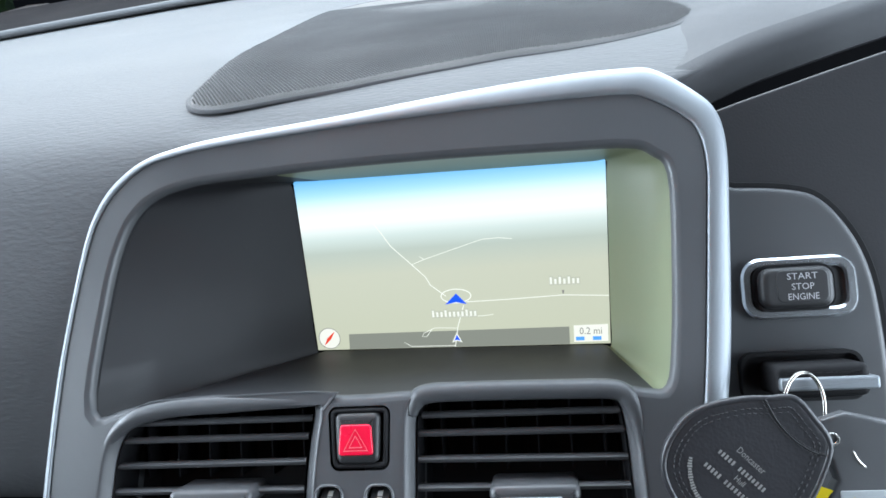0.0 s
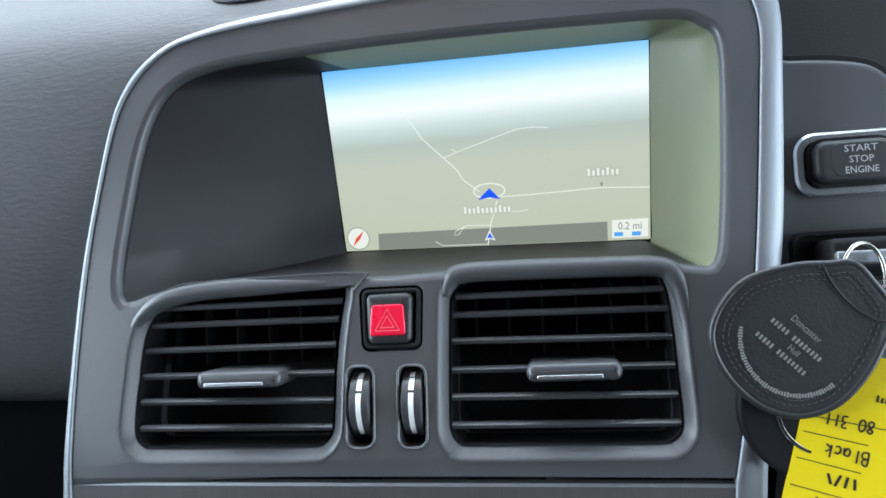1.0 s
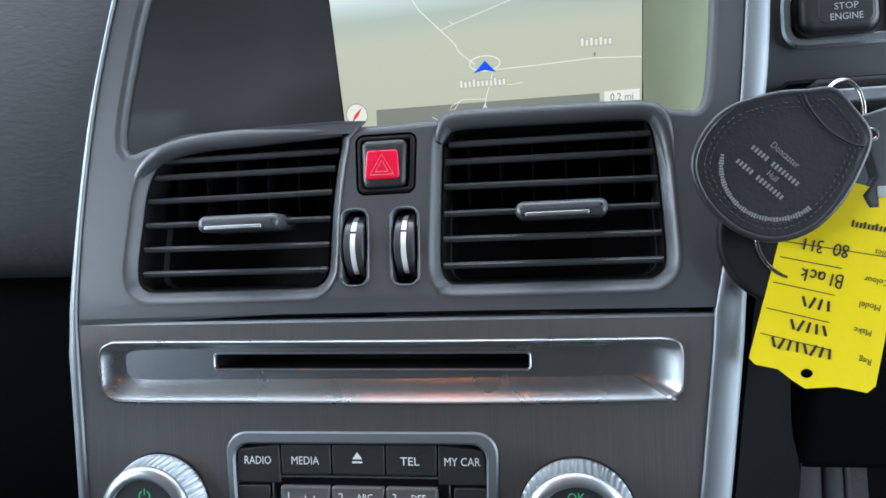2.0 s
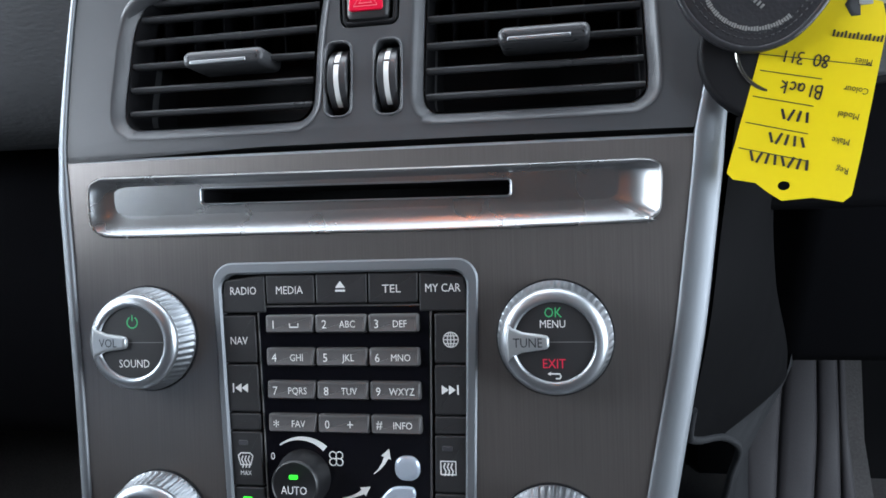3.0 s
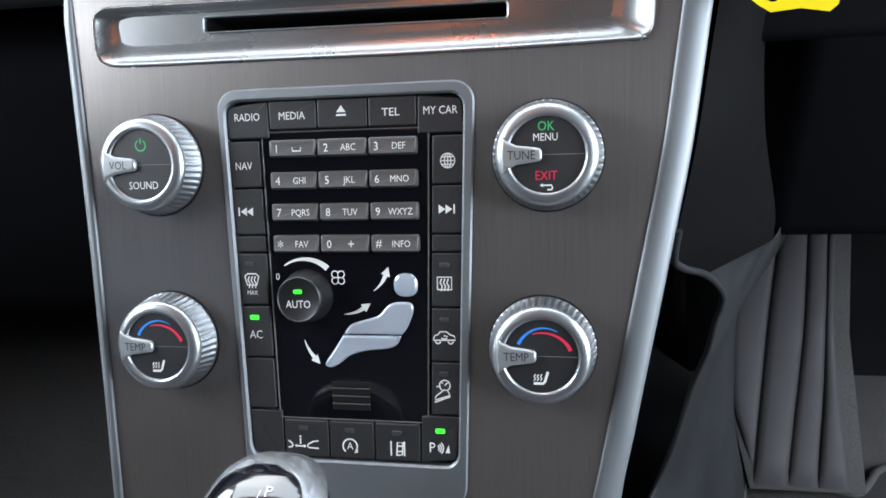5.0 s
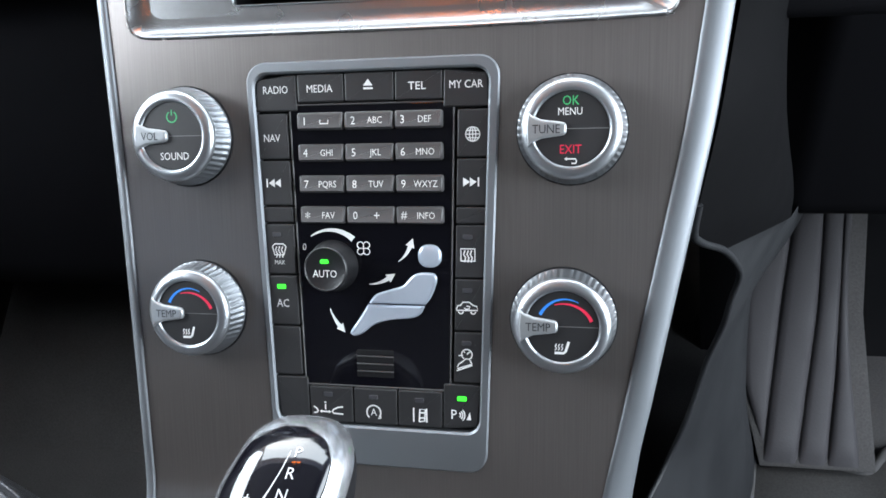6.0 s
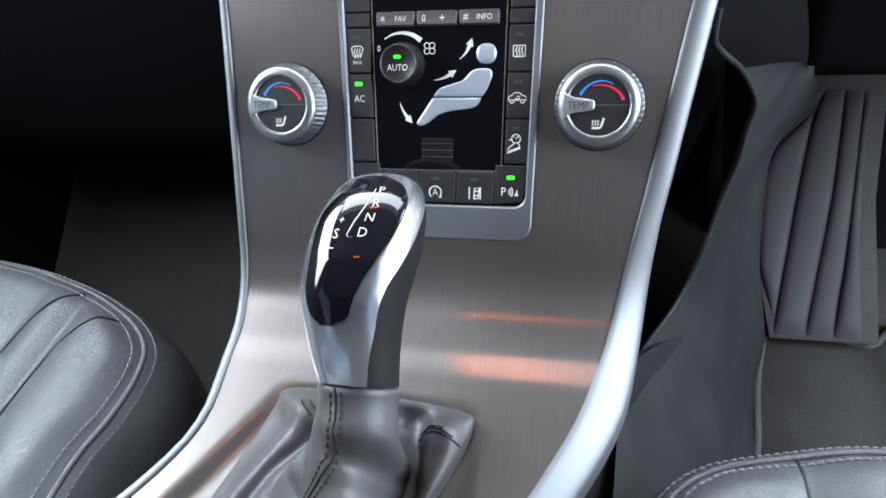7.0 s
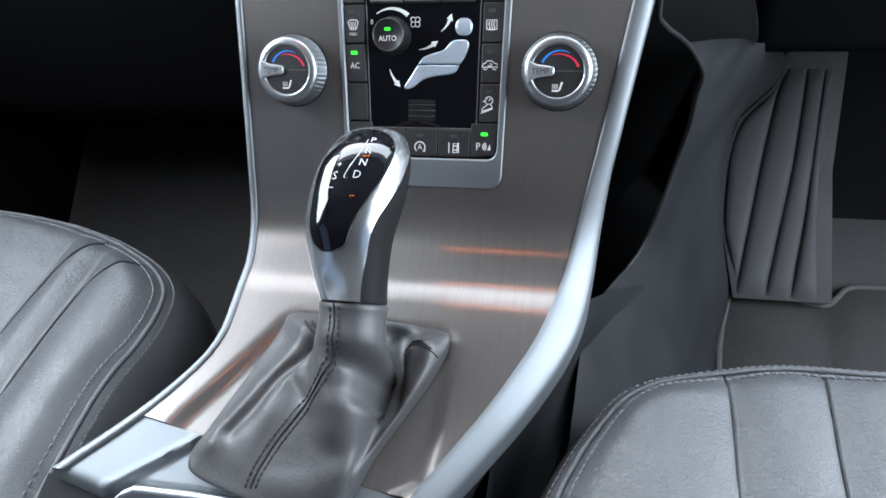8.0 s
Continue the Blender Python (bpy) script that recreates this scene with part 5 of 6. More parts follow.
PROFILE = [(.260, .590), (.150, .612), (.120, .630), (.108, .655), (.110, .690), (.122, .735), (.145, .775), (.172, .802), (.205, .812), (.260, .815), (.330, .814), (.430, .808), (.560, .802), (.640, .799), (.960, .792)]
prof = curve_through(PROFILE, 5)


def dash_sweep(x0, x1, n, dy, dz):
    rows = []
    for k in range(n + 1):
        x = x0 + (x1 - x0) * k / n
        rows.append([Vector((x, p[0] + dy(x), p[1] + dz(x))) for p in prof])
    return loft(rows, False, smooth=60)


part("passenger_side", dash_sweep(-.75, -.108, 30, lambda x: 0.05 * max(0, (-x - .13) / .6) ** 1.6, lambda x: -0.006 * max(0, (-x - .13) / .6)), DASH, dash, "grained passenger dash face")
top_prof = curve_through([(.176, .806), (.190, .8125), (.215, .8145), (.260, .815), (.330, .814), (.430, .808), (.560, .802), (.640, .799), (.960, .792)], 5)
rows = []
for x in np.linspace(-.108, .225, 48):
    k = max(0.0, min(1.0, (-.062 - x) / .04))
    row = []
    for p in prof[30:]:
        q = Vector((x, p[0], p[1]))
        if p[0] < .190:
            q = Vector((x, .176 + (p[0] - .145) * .30, .806 + (p[1] - .775) * .06)).lerp(q, k)
        if x > .166:
            q.y = max(q.y, .196 + (x - .164) * .62)
        row.append(q)
    rows.append(row)
part("centre_top", loft(rows, False, smooth=60), DASH, dash, "padded top behind the screen")
# hood over the instruments
hood_edge = [(.164, .194, .8105), (.190, .210, .816), (.212, .224, .819), (.250, .248, .821), (.290, .274, .822), (.360, .310, .825), (.500, .330, .830), (.740, .330, .820)]
hp = curve_through(hood_edge, 6)
ring = []
for p in hp:
    ring.append([p + Vector((0, d, e)) for d, e in ((.030, .0005), (.012, .0010), (.004, -.0010), (-.001, -.0050), (-.0020, -.0140), (.0010, -.0215), (.010, -.0260), (.050, -.0360), (.16, -.060))])
part("instrument_hood", loft([r[1:6] for r in ring], False, smooth=60), DASH_TOP, dash, "hood over the instruments")
part("hood_top", loft([r[:2] for r in ring], False, smooth=60), DASH_TOP, dash)
# underside in a darker tone than the lip
part("hood_underside", loft([r[5:] for r in ring], False, smooth=60), HOODM, dash, "darker underside of the hood")
part("driver_top", loft([[p + Vector((0, .029, .0004)) for p in hp], [p + Vector((0, .07, .0)) for p in hp], [Vector((p.x, .56, .804)) for p in hp], [Vector((p.x, .64, .800)) for p in hp], [Vector((p.x, .96, .793)) for p in hp]], False, smooth=60), DASH_TOP, dash)
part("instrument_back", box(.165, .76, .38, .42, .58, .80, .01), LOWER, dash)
WS = curve_through([(-.76, .500, .798), (-.62, .600, .800), (-.518, .677, .8010), (-.412, .751, .8010), (-.320, .806, .8010), (-.18, .850, .8005), (0, .870, .800), (.75, .870, .798)], 6)
part("windscreen_lip", tube(WS, .0050, 8), DASH, dash, "soft lip at the foot of the windscreen")
part("windscreen_strip", loft([[p + Vector((0, .004, .002)) for p in WS], [p + Vector((-.012, .060, .0045)) for p in WS], [p + Vector((-.05, .20, .010)) for p in WS]], False), LOWER, dash, "black strip at the foot of the windscreen")

# loudspeaker cover on the dash top: a mesh of fine dimples inside a raised rim
cover = thing("speaker_cover", "dark perforated speaker cover on the dash top", "speaker", base=FLAT)
OUT = [(p[0], p[1]) for p in curve_through([(-.0765, .2108), (-.0852, .2248), (-.0885, .2401), (-.0960, .3108), (-.0996, .3803), (-.0984, .4861), (-.0900, .5700), (-.0600, .6200), (0.0, .6400), (.0900, .6300), (.1600, .5800), (.1960, .4900), (.2075, .4100), (.2068, .3592), (.2032, .3275), (.1930, .3036), (.1795, .2872), (.1517, .2701), (.1197, .2592), (.0885, .2535), (.0579, .2433), (.0281, .2330), (-.0007, .2219), (-.0295, .2135), (-.0602, .2052)], 5, True)]


def dash_z(y):
    ys, zs = [p[0] for p in top_prof], [p[1] for p in top_prof]
    return float(np.interp(y, ys, zs))


def lay(poly, lift):
    return [Vector((x, y, dash_z(y) + lift)) for x, y in poly]


part("rim", loft([lay(inset(OUT, -.0024), -.001), lay(inset(OUT, -.0014), .0006), lay(inset(OUT, -.0004), .0008), lay(inset(OUT, .0008), .0002)], True, smooth=60), DASH_TOP, cover)
part("cloth", loft([lay(inset(OUT, .0006), .0004)] + [lay([(0.05 + (x - 0.05) * k, 0.33 + (y - 0.33) * k) for x, y in OUT], .0009 + .003 * (1 - k)) for k in (.97, .9, .8, .6, .4, .2, .02)], True, False, True, 70), MESHM, cover)
# dimples, nearest part of the cover
bead_v, bead_f = [], []
pitch = 0.0021
for r in range(205):
    y = .198 + r * pitch * 0.87
    for c in range(155):
        x = -.104 + (c + 0.5 * (r % 2)) * pitch
        if inside_by(OUT, x, y) < 0.0016:
            continue
        k = max(abs((x - .05) / .14), abs((y - .33) / .2))
        z = dash_z(y) + .0012 + .003 * max(0, 1 - k) + 0.0003
        b = len(bead_v)
        q = pitch * 0.42
        bead_v += [(x - q, y, z), (x, y - q, z), (x + q, y, z), (x, y + q, z), (x, y, z + 0.0008)]
        bead_f += [(b, b + 1, b + 4), (b + 1, b + 2, b + 4), (b + 2, b + 3, b + 4), (b + 3, b, b + 4)]
tagged(part("weave", mesh_of(bead_v, bead_f, 20), MESHM, cover), kind="stuff")

# ---- ignition panel beside the screen ----
ign = thing("ignition_panel", "dark ignition panel beside the screen", "dashboard panel", kind="structure")
IGN = [(p[0], p[1]) for p in curve_through([(.155, .2450), (.185, .2449), (.208, .2424), (.220, .2375), (.2305, .2240), (.2371, .2073), (.2400, .1856), (.2410, .150), (.238, .120), (.230, .104), (.150, .104), (.148, .150)], 4, True)]
OUTER_TOP = (.2836, .2935, .3045, .3200)
part("plate", slab(IGN, 0.0300, 0.040, 0.002), HOUSING, ign)
part("gap_line", hoop(inset(IGN, -.0026), inset(IGN, .0003), 0.0322, 0.040, 0.0003), BLACK, ign, "dark gap round the panel")
part("outer_plate", slab([(.150, .150), (.330, .150), (.330, OUTER_TOP[-1]), (.268, OUTER_TOP[2]), (.226, OUTER_TOP[1]), (.190, OUTER_TOP[0]), (.150, OUTER_TOP[0] - .012)], 0.0334, 0.042, 0.001), HOODM, ign)
part("lower_plate", slab(rrect(.150, .330, .05, .160, .02, 4), 0.0375, 0.044, 0.003), LOWER, ign)
start = thing("start_button", "start stop engine button in a silver bezel", "switch")
BZ = rrect(.1830, .2300, .1864, .2128, .0085, 6)
part("bezel", hoop(BZ, inset(BZ, .0046), 0.0262, 0.032, 0.0010, inner_back=0.034), KNOBM, start, "silver bezel")
part("well", slab(inset(BZ, .0034), 0.0292, 0.034, 0.0003), HOUSING, start)
BT = rrect(.1886, .2184, .1912, .2084, .005, 5)
part("collar", hoop(inset(BT, -.0012), BT, 0.0235, 0.030, 0.0014), BLACK, start)
cap = part("button", slab(BT, 0.0195, 0.030, 0.0022), BUTTON, start)
part("lens", slab(rrect(.1950, .2158, .1935, .2070, .003, 4), 0.0192, 0.022, 0.0004), BUTTON, cap, "grey printed lens")
for text, z in (("START", .2045), ("STOP", .2002), ("ENGINE", .1960)):
    part("lettering", lettering(text, .2054, z, .0027, 0.01885, .0122 if text != "STOP" else .0090), DULL, cap)
slot = thing("key_slot", "black ignition slot with the key pushed in", "ignition slot")
KS = rrect(.1810, .2270, .1535, .1712, .004, 5)
part("slot_rim", hoop(inset(KS, -.0015), KS, 0.0245, 0.034, 0.0015), BLACK, slot)
part("slot_floor", slab(KS, 0.0285, 0.034, 0.0002), BLACK, slot)
key = thing("car_key", "black car key with bright metal end in the slot", "key")
part("key_body", slab(rrect(.1880, .2240, .1560, .1690, .003, 4), 0.0080, 0.030, 0.002), GRIP, key)
part("key_blade", slab(rrect(.1890, .2262, .1588, .1640, .0012, 3), 0.0055, 0.020, 0.0008), SATIN, key, "bright metal end")
ring = thing("key_ring", "steel split ring through the key", "key ring")
rc, ru, rv = Vector((.1945, -.0015, .1535)), Vector((.0082, .0020, .0015)), Vector((.0010, .0035, .0130))
part("wire", ring_tube([rc + ru * math.cos(2 * math.pi * k / 40) + rv * math.sin(2 * math.pi * k / 40) for k in range(40)], .0008), STEEL, ring)
rc2, ru2, rv2 = Vector((.2160, -.0060, .1390)), Vector((.0080, .0020, -.0040)), Vector((.0035, .0030, .0070))
part("second_wire", ring_tube([rc2 + ru2 * math.cos(2 * math.pi * k / 40) + rv2 * math.sin(2 * math.pi * k / 40) for k in range(40)], .0008), STEEL, ring)

# leather fob, second fob, key and tag hanging from the ring
fob = thing("leather_fob", "worn round black leather key fob with faded stamping", "key fob")
FOB = [(p[0], p[1]) for p in curve_through([(.1382, .1338), (.1415, .1455), (.1515, .1558), (.1673, .1599), (.1789, .1601), (.1875, .1598), (.1935, .1525), (.1986, .1425), (.1950, .1312), (.1880, .1193), (.1780, .1098), (.1653, .1063), (.1529, .1104), (.1427, .1211)], 5, True)]
fobm = slab(FOB, -0.0135, -0.0085, 0.0016)
for v in fobm.vertices:
    v.co.y -= .036 * (v.co.x - .168)
part("leather", fobm, FOBM, fob)


def fob_y(x, z):
    return -0.0137 - .036 * (x - .168)


ins = inset(FOB, .0042)
line = [Vector((x, fob_y(x, z), z)) for x, z in ins]
part("stitching", sewn(curve_through(line, 2, True), .0016, .0013, .00022, .0, Vector((0, -1, 0))), FOBTHREAD, fob)
ins2 = inset(FOB, .0060)
part("inner_stitching", sewn(curve_through([Vector((x, fob_y(x, z), z)) for x, z in ins2], 2, True), .0016, .0012, .0002, .0, Vector((0, -1, 0))), FOBTHREAD, fob)
part("flap_seam", tube([Vector((x, fob_y(x, z) - .0001, z)) for x, z in curve_through([(.1770, .1590), (.1800, .1520), (.1850, .1450), (.1915, .1400), (.1960, .1385)], 5)], .0004, 6), SEAM, fob)
part("edge_roll", ring_tube([Vector((x, fob_y(x, z) + .0010, z)) for x, z in inset(FOB, .0006)], .0013, 8), FOBM, fob, "rolled leather edge")
for d in (.0012, .0026):
    part("flap_stitching", sewn([Vector((x + d * .75, fob_y(x, z) - .0001, z + d * .65)) for x, z in curve_through([(.1745, .1590), (.1775, .1520), (.1825, .1450), (.1890, .1395), (.1945, .1370)], 30)], .0016, .0012, .0002, .0, Vector((0, -1, 0))), FOBTHREAD, fob)
# faded stamping: short bars on slanting lines and round the edge
for text, x, z, high in (("Doncaster", .1702, .1372, .0024), ("Hull", .1655, .1298, .0022)):
    me = lettering(text, x, z, high, 0, turn=-46)
    for v in me.vertices:
        v.co.y = fob_y(v.co.x, v.co.z) - .0003
    part("stamping", me, STAMP, fob, "faded silver lettering")
for cx, cz, length, hgt in ((.1664, .1336, .0200, .0021), (.1610, .1290, .0200, .0021)):
    bars = []
    for k in range(14):
        d = (k / 13 - 0.5) * length
        if k == 5:
            continue
        x, z = cx + d * 0.707, cz - d * 0.707
        a = Vector((.707, -.707)) * .00042
        b = Vector((.707, .707)) * hgt * (.40 + .08 * ((k * 7) % 5) / 4)
        y = fob_y(x, z) - .0003
        bars.append(mesh_of([Vector((x + sx * a.x + sz * b.x, y, z + sx * a.y + sz * b.y)) for sx, sz in ((-1, -1), (1, -1), (1, 1), (-1, 1))], [(0, 1, 2, 3)]))
    tagged(part("stamping", join(bars), STAMP, fob), "faded silver stamping", kind="stuff")
bars = []
for k in range(48):
    a = radians(165 + 140 * k / 47)
    x, z = .1665 + .0185 * math.cos(a), .1335 + .0195 * math.sin(a)
    t, n = Vector((-math.sin(a), math.cos(a))) * .00036, Vector((math.cos(a), math.sin(a))) * (.0006 + .0003 * ((k * 5) % 4) / 3)
    y = fob_y(x, z) - .0003
    bars.append(mesh_of([Vector((x + sx * t.x + sz * n.x, y, z + sx * t.y + sz * n.y)) for sx, sz in ((-1, -1), (1, -1), (1, 1), (-1, 1))], [(0, 1, 2, 3)]))
tagged(part("stamping", join(bars), STAMP, fob), "faded silver stamping", kind="stuff")

disc2 = thing("round_fob", "smaller round black fob behind the leather one", "key fob")
part("body", slab(oval(.1735, .1080, .0262, .0262, 48), -0.0065, -0.0020, 0.0012), BLACK, disc2)
part("emblem_ring", hoop(oval(.1765, .1075, .0165, n=40), oval(.1765, .1075, .0150, n=40), -0.0072, -0.005, 0.0003), STEEL, disc2)
spare = thing("spare_key", "grey plastic key on the ring", "key")
SP = [(.196, .150), (.206, .153), (.222, .149), (.222, .120), (.214, .113), (.1985, .1165), (.1965, .1215), (.2010, .1280)]
part("key_head", slab(SP, -0.0100, -0.0050, 0.0012), HOUSING, spare)
part("key_label", slab(rrect(.2015, .2185, .1205, .1245, .0006, 2), -0.0104, -0.009, 0.0002), TABM, spare, "small silver label")
part("key_eye", hoop(oval(.2005, .1432, .0026, n=20), oval(.2005, .1432, .0014, n=20), -0.0106, -0.008, 0.0003), STEEL, spare)

tag = thing("paper_key_tag", "yellow card key tag with handwritten lines, hanging upside down", "key tag")
TL0, TU = Vector((.1570, .0625)), Vector((.9583, -.2858))
TAG = [(.1563, .0632), (.1583, .0607), (.1660, .0590), (.1705, .0550), (.1747, .0520), (.1800, .0524), (.1850, .0527), (.1900, .0517), (.1947, .0507), (.1975, .0530), (.2010, .0680), (.2103, .1130), (.2090, .1210), (.1760, .1330), (.1690, .1080)]


def tag_y(x, z):
    return -0.0085 - 0.10 * (x - .175) + 0.010 * math.sin((z - .05) * 22) * 0.12


hole = oval(.1755, .0575, .0021, .0017, 16)
tagm = face_with_holes(TAG, [hole], zero)
back = face_with_holes(TAG, [hole], zero)
for me, off in ((tagm, 0.0), (back, .0004)):
    for v in me.vertices:
        v.co.y = tag_y(v.co.x, v.co.z) + off
part("card", join([tagm, back]), YELLOW, tag)
for (ax, az), (bx, bz) in (((.1681, .1066), (.2049, .0987)), ((.1686, .1005), (.1890, .0954)), ((.1658, .0912), (.1860, .0858)), ((.1631, .0817), (.1839, .0759)), ((.1605, .0724), (.1833, .0661))):
    me = strokes([[(ax, az), (bx, bz)]], .00035, 0)
    for v in me.vertices:
        v.co.y = tag_y(v.co.x, v.co.z) - .00025
    part("printed_line", me, INK, tag)
def on_tag(me):
    for v in me.vertices:
        v.co.y = tag_y(v.co.x, v.co.z) - .00025
    return me


for text, x, z in (("Miles", .2023, .1002), ("Colour", .1997, .0904), ("Model", .1971, .0815), ("Make", .1943, .0725), ("Reg", .1945, .0620)):
    part("lettering", on_tag(lettering(text, x, z, .0023, 0, turn=166)), INK, tag)
header = [[(.1932 + .0151 * k / 12 - .0003, .1114 - .0037 * k / 12 - .0010), (.1932 + .0151 * k / 12 + .0003, .1114 - .0037 * k / 12 + .0008 + .0006 * (k % 3 == 0))] for k in range(13)]
for bar in header:
    part("printed_header", on_tag(strokes([bar], .0007, 0)), INK, tag)
# pen strokes in a box one high, read with the card turned over
PEN = {"8": [[(.45, .55), (.15, .75), (.25, .98), (.45, .95), (.5, .75), (.2, .4), (.12, .12), (.35, 0), (.52, .2), (.4, .5), (.45, .55)]], "0": [[(.3, 1), (.08, .7), (.1, .2), (.32, 0), (.52, .3), (.5, .8), (.3, 1)]],
       "3": [[(.1, .95), (.4, 1), (.48, .75), (.25, .55), (.5, .4), (.45, .05), (.1, 0)]], "1": [[(.25, 1), (.22, 0)]],
       "B": [[(.12, 0), (.15, 1), (.48, .92), (.45, .6), (.16, .52), (.55, .42), (.5, .05), (.12, 0)]], "l": [[(.22, 1), (.2, 0)]], "a": [[(.5, .55), (.2, .58), (.1, .2), (.3, 0), (.48, .3), (.5, .55), (.52, 0)]],
       "c": [[(.5, .5), (.25, .58), (.1, .28), (.25, 0), (.5, .08)]], "k": [[(.15, 1), (.12, 0)], [(.5, .6), (.15, .3), (.52, 0)]], " ": []}


def pen_line(text, x, z, size, label):
    c, d = math.cos(radians(166)), math.sin(radians(166))
    for k, letter in enumerate(text):
        lines = []
        for stroke in PEN[letter]:
            way = curve_through([(q[0], q[1], 0) for q in stroke], 3) if len(stroke) > 2 else [Vector((*q, 0)) for q in stroke]
            flat = [((p[0] + .66 * (k - len(text) / 2)) * size, (p[1] - .5) * size) for p in way]
            lines.append([(x + a * c - b * d, z + a * d + b * c) for a, b in flat])
        if lines:
            part("handwriting", on_tag(strokes(lines, .00062, 0)), INK, tag, label)


pen_line("80 311", .1835, .1032, .0042, "handwritten figure")
pen_line("Black", .1819, .0922, .0045, "handwritten letter")
for x, z, n in ((.1798, .0828, 4), (.1768, .0742, 5), (.1740, .0668, 8)):
    for k in range(n):
        d = (k - (n - 1) / 2) * .0027
        cx, cz = x + d * .970, z - d * .242
        tilt = .0005 * ((k * 3) % 4 - 1.5)
        part("handwriting", on_tag(strokes([[(cx - .0004 - tilt, cz - .0019), (cx + .0005 + tilt, cz + .0019)]], .0009, 0)), INK, tag)

# ---- seats ----
def seat(outline, x_in, mirror, top, creases, label):
    """A leather seat cushion. outline: its piping in plan from the inner edge round the front; creases: how far the seams lie from the inner edge."""
    s = thing("seat_cushion", label, "car seat", "front seats", base=FLAT)
    far_x, back_y = x_in + mirror * .46, -.66
    pts = [(x_in - mirror * .004, back_y)] + [(x_in - mirror * .004, -.5), (x_in - mirror * .003, -.36)] + outline + [(far_x - mirror * .03, outline[-1][1] - .02), (far_x - mirror * .006, outline[-1][1] - .06), (far_x, -.30), (far_x, -.5), (far_x, back_y)]
    line = [(p[0], p[1]) for p in curve_through(pts, 5)] + [(x_in + mirror * .23, back_y - .01)]
    front = max(y for x, y in line)

    def height(x, y):
        u = (x - x_in) * mirror
        u = min(u, .46 - u)
        c0, c1 = creases
        d = inside_by(line, x, y)
        edge = min(1.0, max(0.0, d) / .018)
        if u < c0:
            z = .013 * math.sin(math.pi * max(0, u) / c0) ** 0.8 if u > 0 else 0
        elif u < c1:
            z = .006 * math.sin(math.pi * (u - c0) / (c1 - c0)) - .001
        else:
            z = .006 * math.sin(math.pi * min(.5, (u - c1) / .12)) - .001
        return top + z * edge + .006 * (edge * (2 - edge)) - .0022

    def lvl(off, z):
        return [Vector((x, y, z)) for x, y in inset(line, off)]

    part("base", loft([lvl(.04, .06), lvl(.03, .16), lvl(.012, .22)], True, False, False, 60), LOWER, s)
    part("side", loft([lvl(.010, .18), lvl(-.012, top - .15), lvl(-.020, top - .09), lvl(-.020, top - .055), lvl(-.015, top - .028), lvl(-.0085, top - .011), lvl(-.003, top - .0030), lvl(.0005, top - .0016)], True, smooth=70), LEATHER, s, "smooth leather side of the cushion")
    xs = np.linspace(x_in - mirror * .005, x_in + mirror * .465, 118)
    ys = np.linspace(-.40, front + .001, 84)
    verts, index, faces = [], {}, []
    for j, y in enumerate(ys):
        for i, x in enumerate(xs):
            if inside_by(line, x, y) > -0.0032:
                index[i, j] = len(verts)
                z = height(x, y)
                verts.append((x, y, z + .0006 * noise.noise(Vector((x * 45, y * 45, 2))) + .0004 * noise.noise(Vector((x * 150, y * 90, 5)))))
    for j in range(len(ys) - 1):
        for i in range(len(xs) - 1):
            q = [(i, j), (i + 1, j), (i + 1, j + 1), (i, j + 1)]
            if all(k in index for k in q):
                faces.append(tuple(index[k] for k in q))
    part("cushion", mesh_of(verts, faces, 80), LEATHER, s, "worn black leather cushion top")
    part("rear_cushion", loft([[Vector((x, y, height(x, -.40))) for x in xs] for y in (-.40, -.53, back_y)], False, smooth=80), LEATHER, s)
    run = [p for p in line if p[1] > -.45]
    part("piping", tube([Vector((x, y, top - .0006)) for x, y in run], .0020, 8), LEATHER, s, "raised leather piping")
    for off, dz in ((.0065, .0), (-.0060, -.0075)):
        st = []
        for x, y in [p for p in inset(line, off) if p[1] > -.45]:
            st.append(Vector((x, y, (height(x, y) + .0003) if off > 0 else top + dz + .001)))
        part("stitching", sewn(curve_through(st, 14), .0046, .0034, .0008, .0003, Vector((0, 0, 1))), THREAD, s)
    return s, height


def seat_seam(s, height, pts):
    line = curve_through(pts, 8)
    part("seam", tube([Vector((p[0], p[1], height(p[0], p[1]) + .0001)) for p in line], .0011, 6), SEAM, s)


left_seat, lh = seat([(-0.2199, -0.2130), (-0.2131, -0.1617), (-0.2119, -0.1332), (-0.2165, -0.1103), (-0.2279, -0.0944), (-0.2450, -0.0807), (-0.2679, -0.0681), (-0.2907, -0.0578), (-0.3249, -0.0464), (-0.3649, -0.0362), (-0.4333, -0.0270), (-0.5303, -0.0270), (-0.6216, -0.0362)], -.2130, -1, .352, (.0753, .1141),
                     "black leather passenger seat cushion with stitched piping")
seat_seam(left_seat, lh, [(-0.2958, -0.0601), (-0.3158, -0.0852), (-0.3249, -0.1240), (-0.3272, -0.1902), (-0.3272, -0.2815), (-0.3272, -0.3899)])
seat_seam(left_seat, lh, [(-0.2439, -0.0875), (-0.2587, -0.0944), (-0.2758, -0.1126), (-0.2861, -0.1560), (-0.2884, -0.2130), (-0.2884, -0.3899)])
right_seat, rh = seat([(.098, -.300), (.101, -.245), (.111, -.215), (.121, -.194), (.137, -.168), (.154, -.154), (.171, -.147), (.200, -.139), (.220, -.134), (.240, -.131), (.270, -.130), (.34, -.131), (.46, -.140)], .098, 1, .352, (.103, .160),
                      "black leather driver seat cushion with worn creases")
seat_seam(right_seat, rh, [(.200, -.141), (.202, -.174), (.201, -.225), (.201, -.395)])
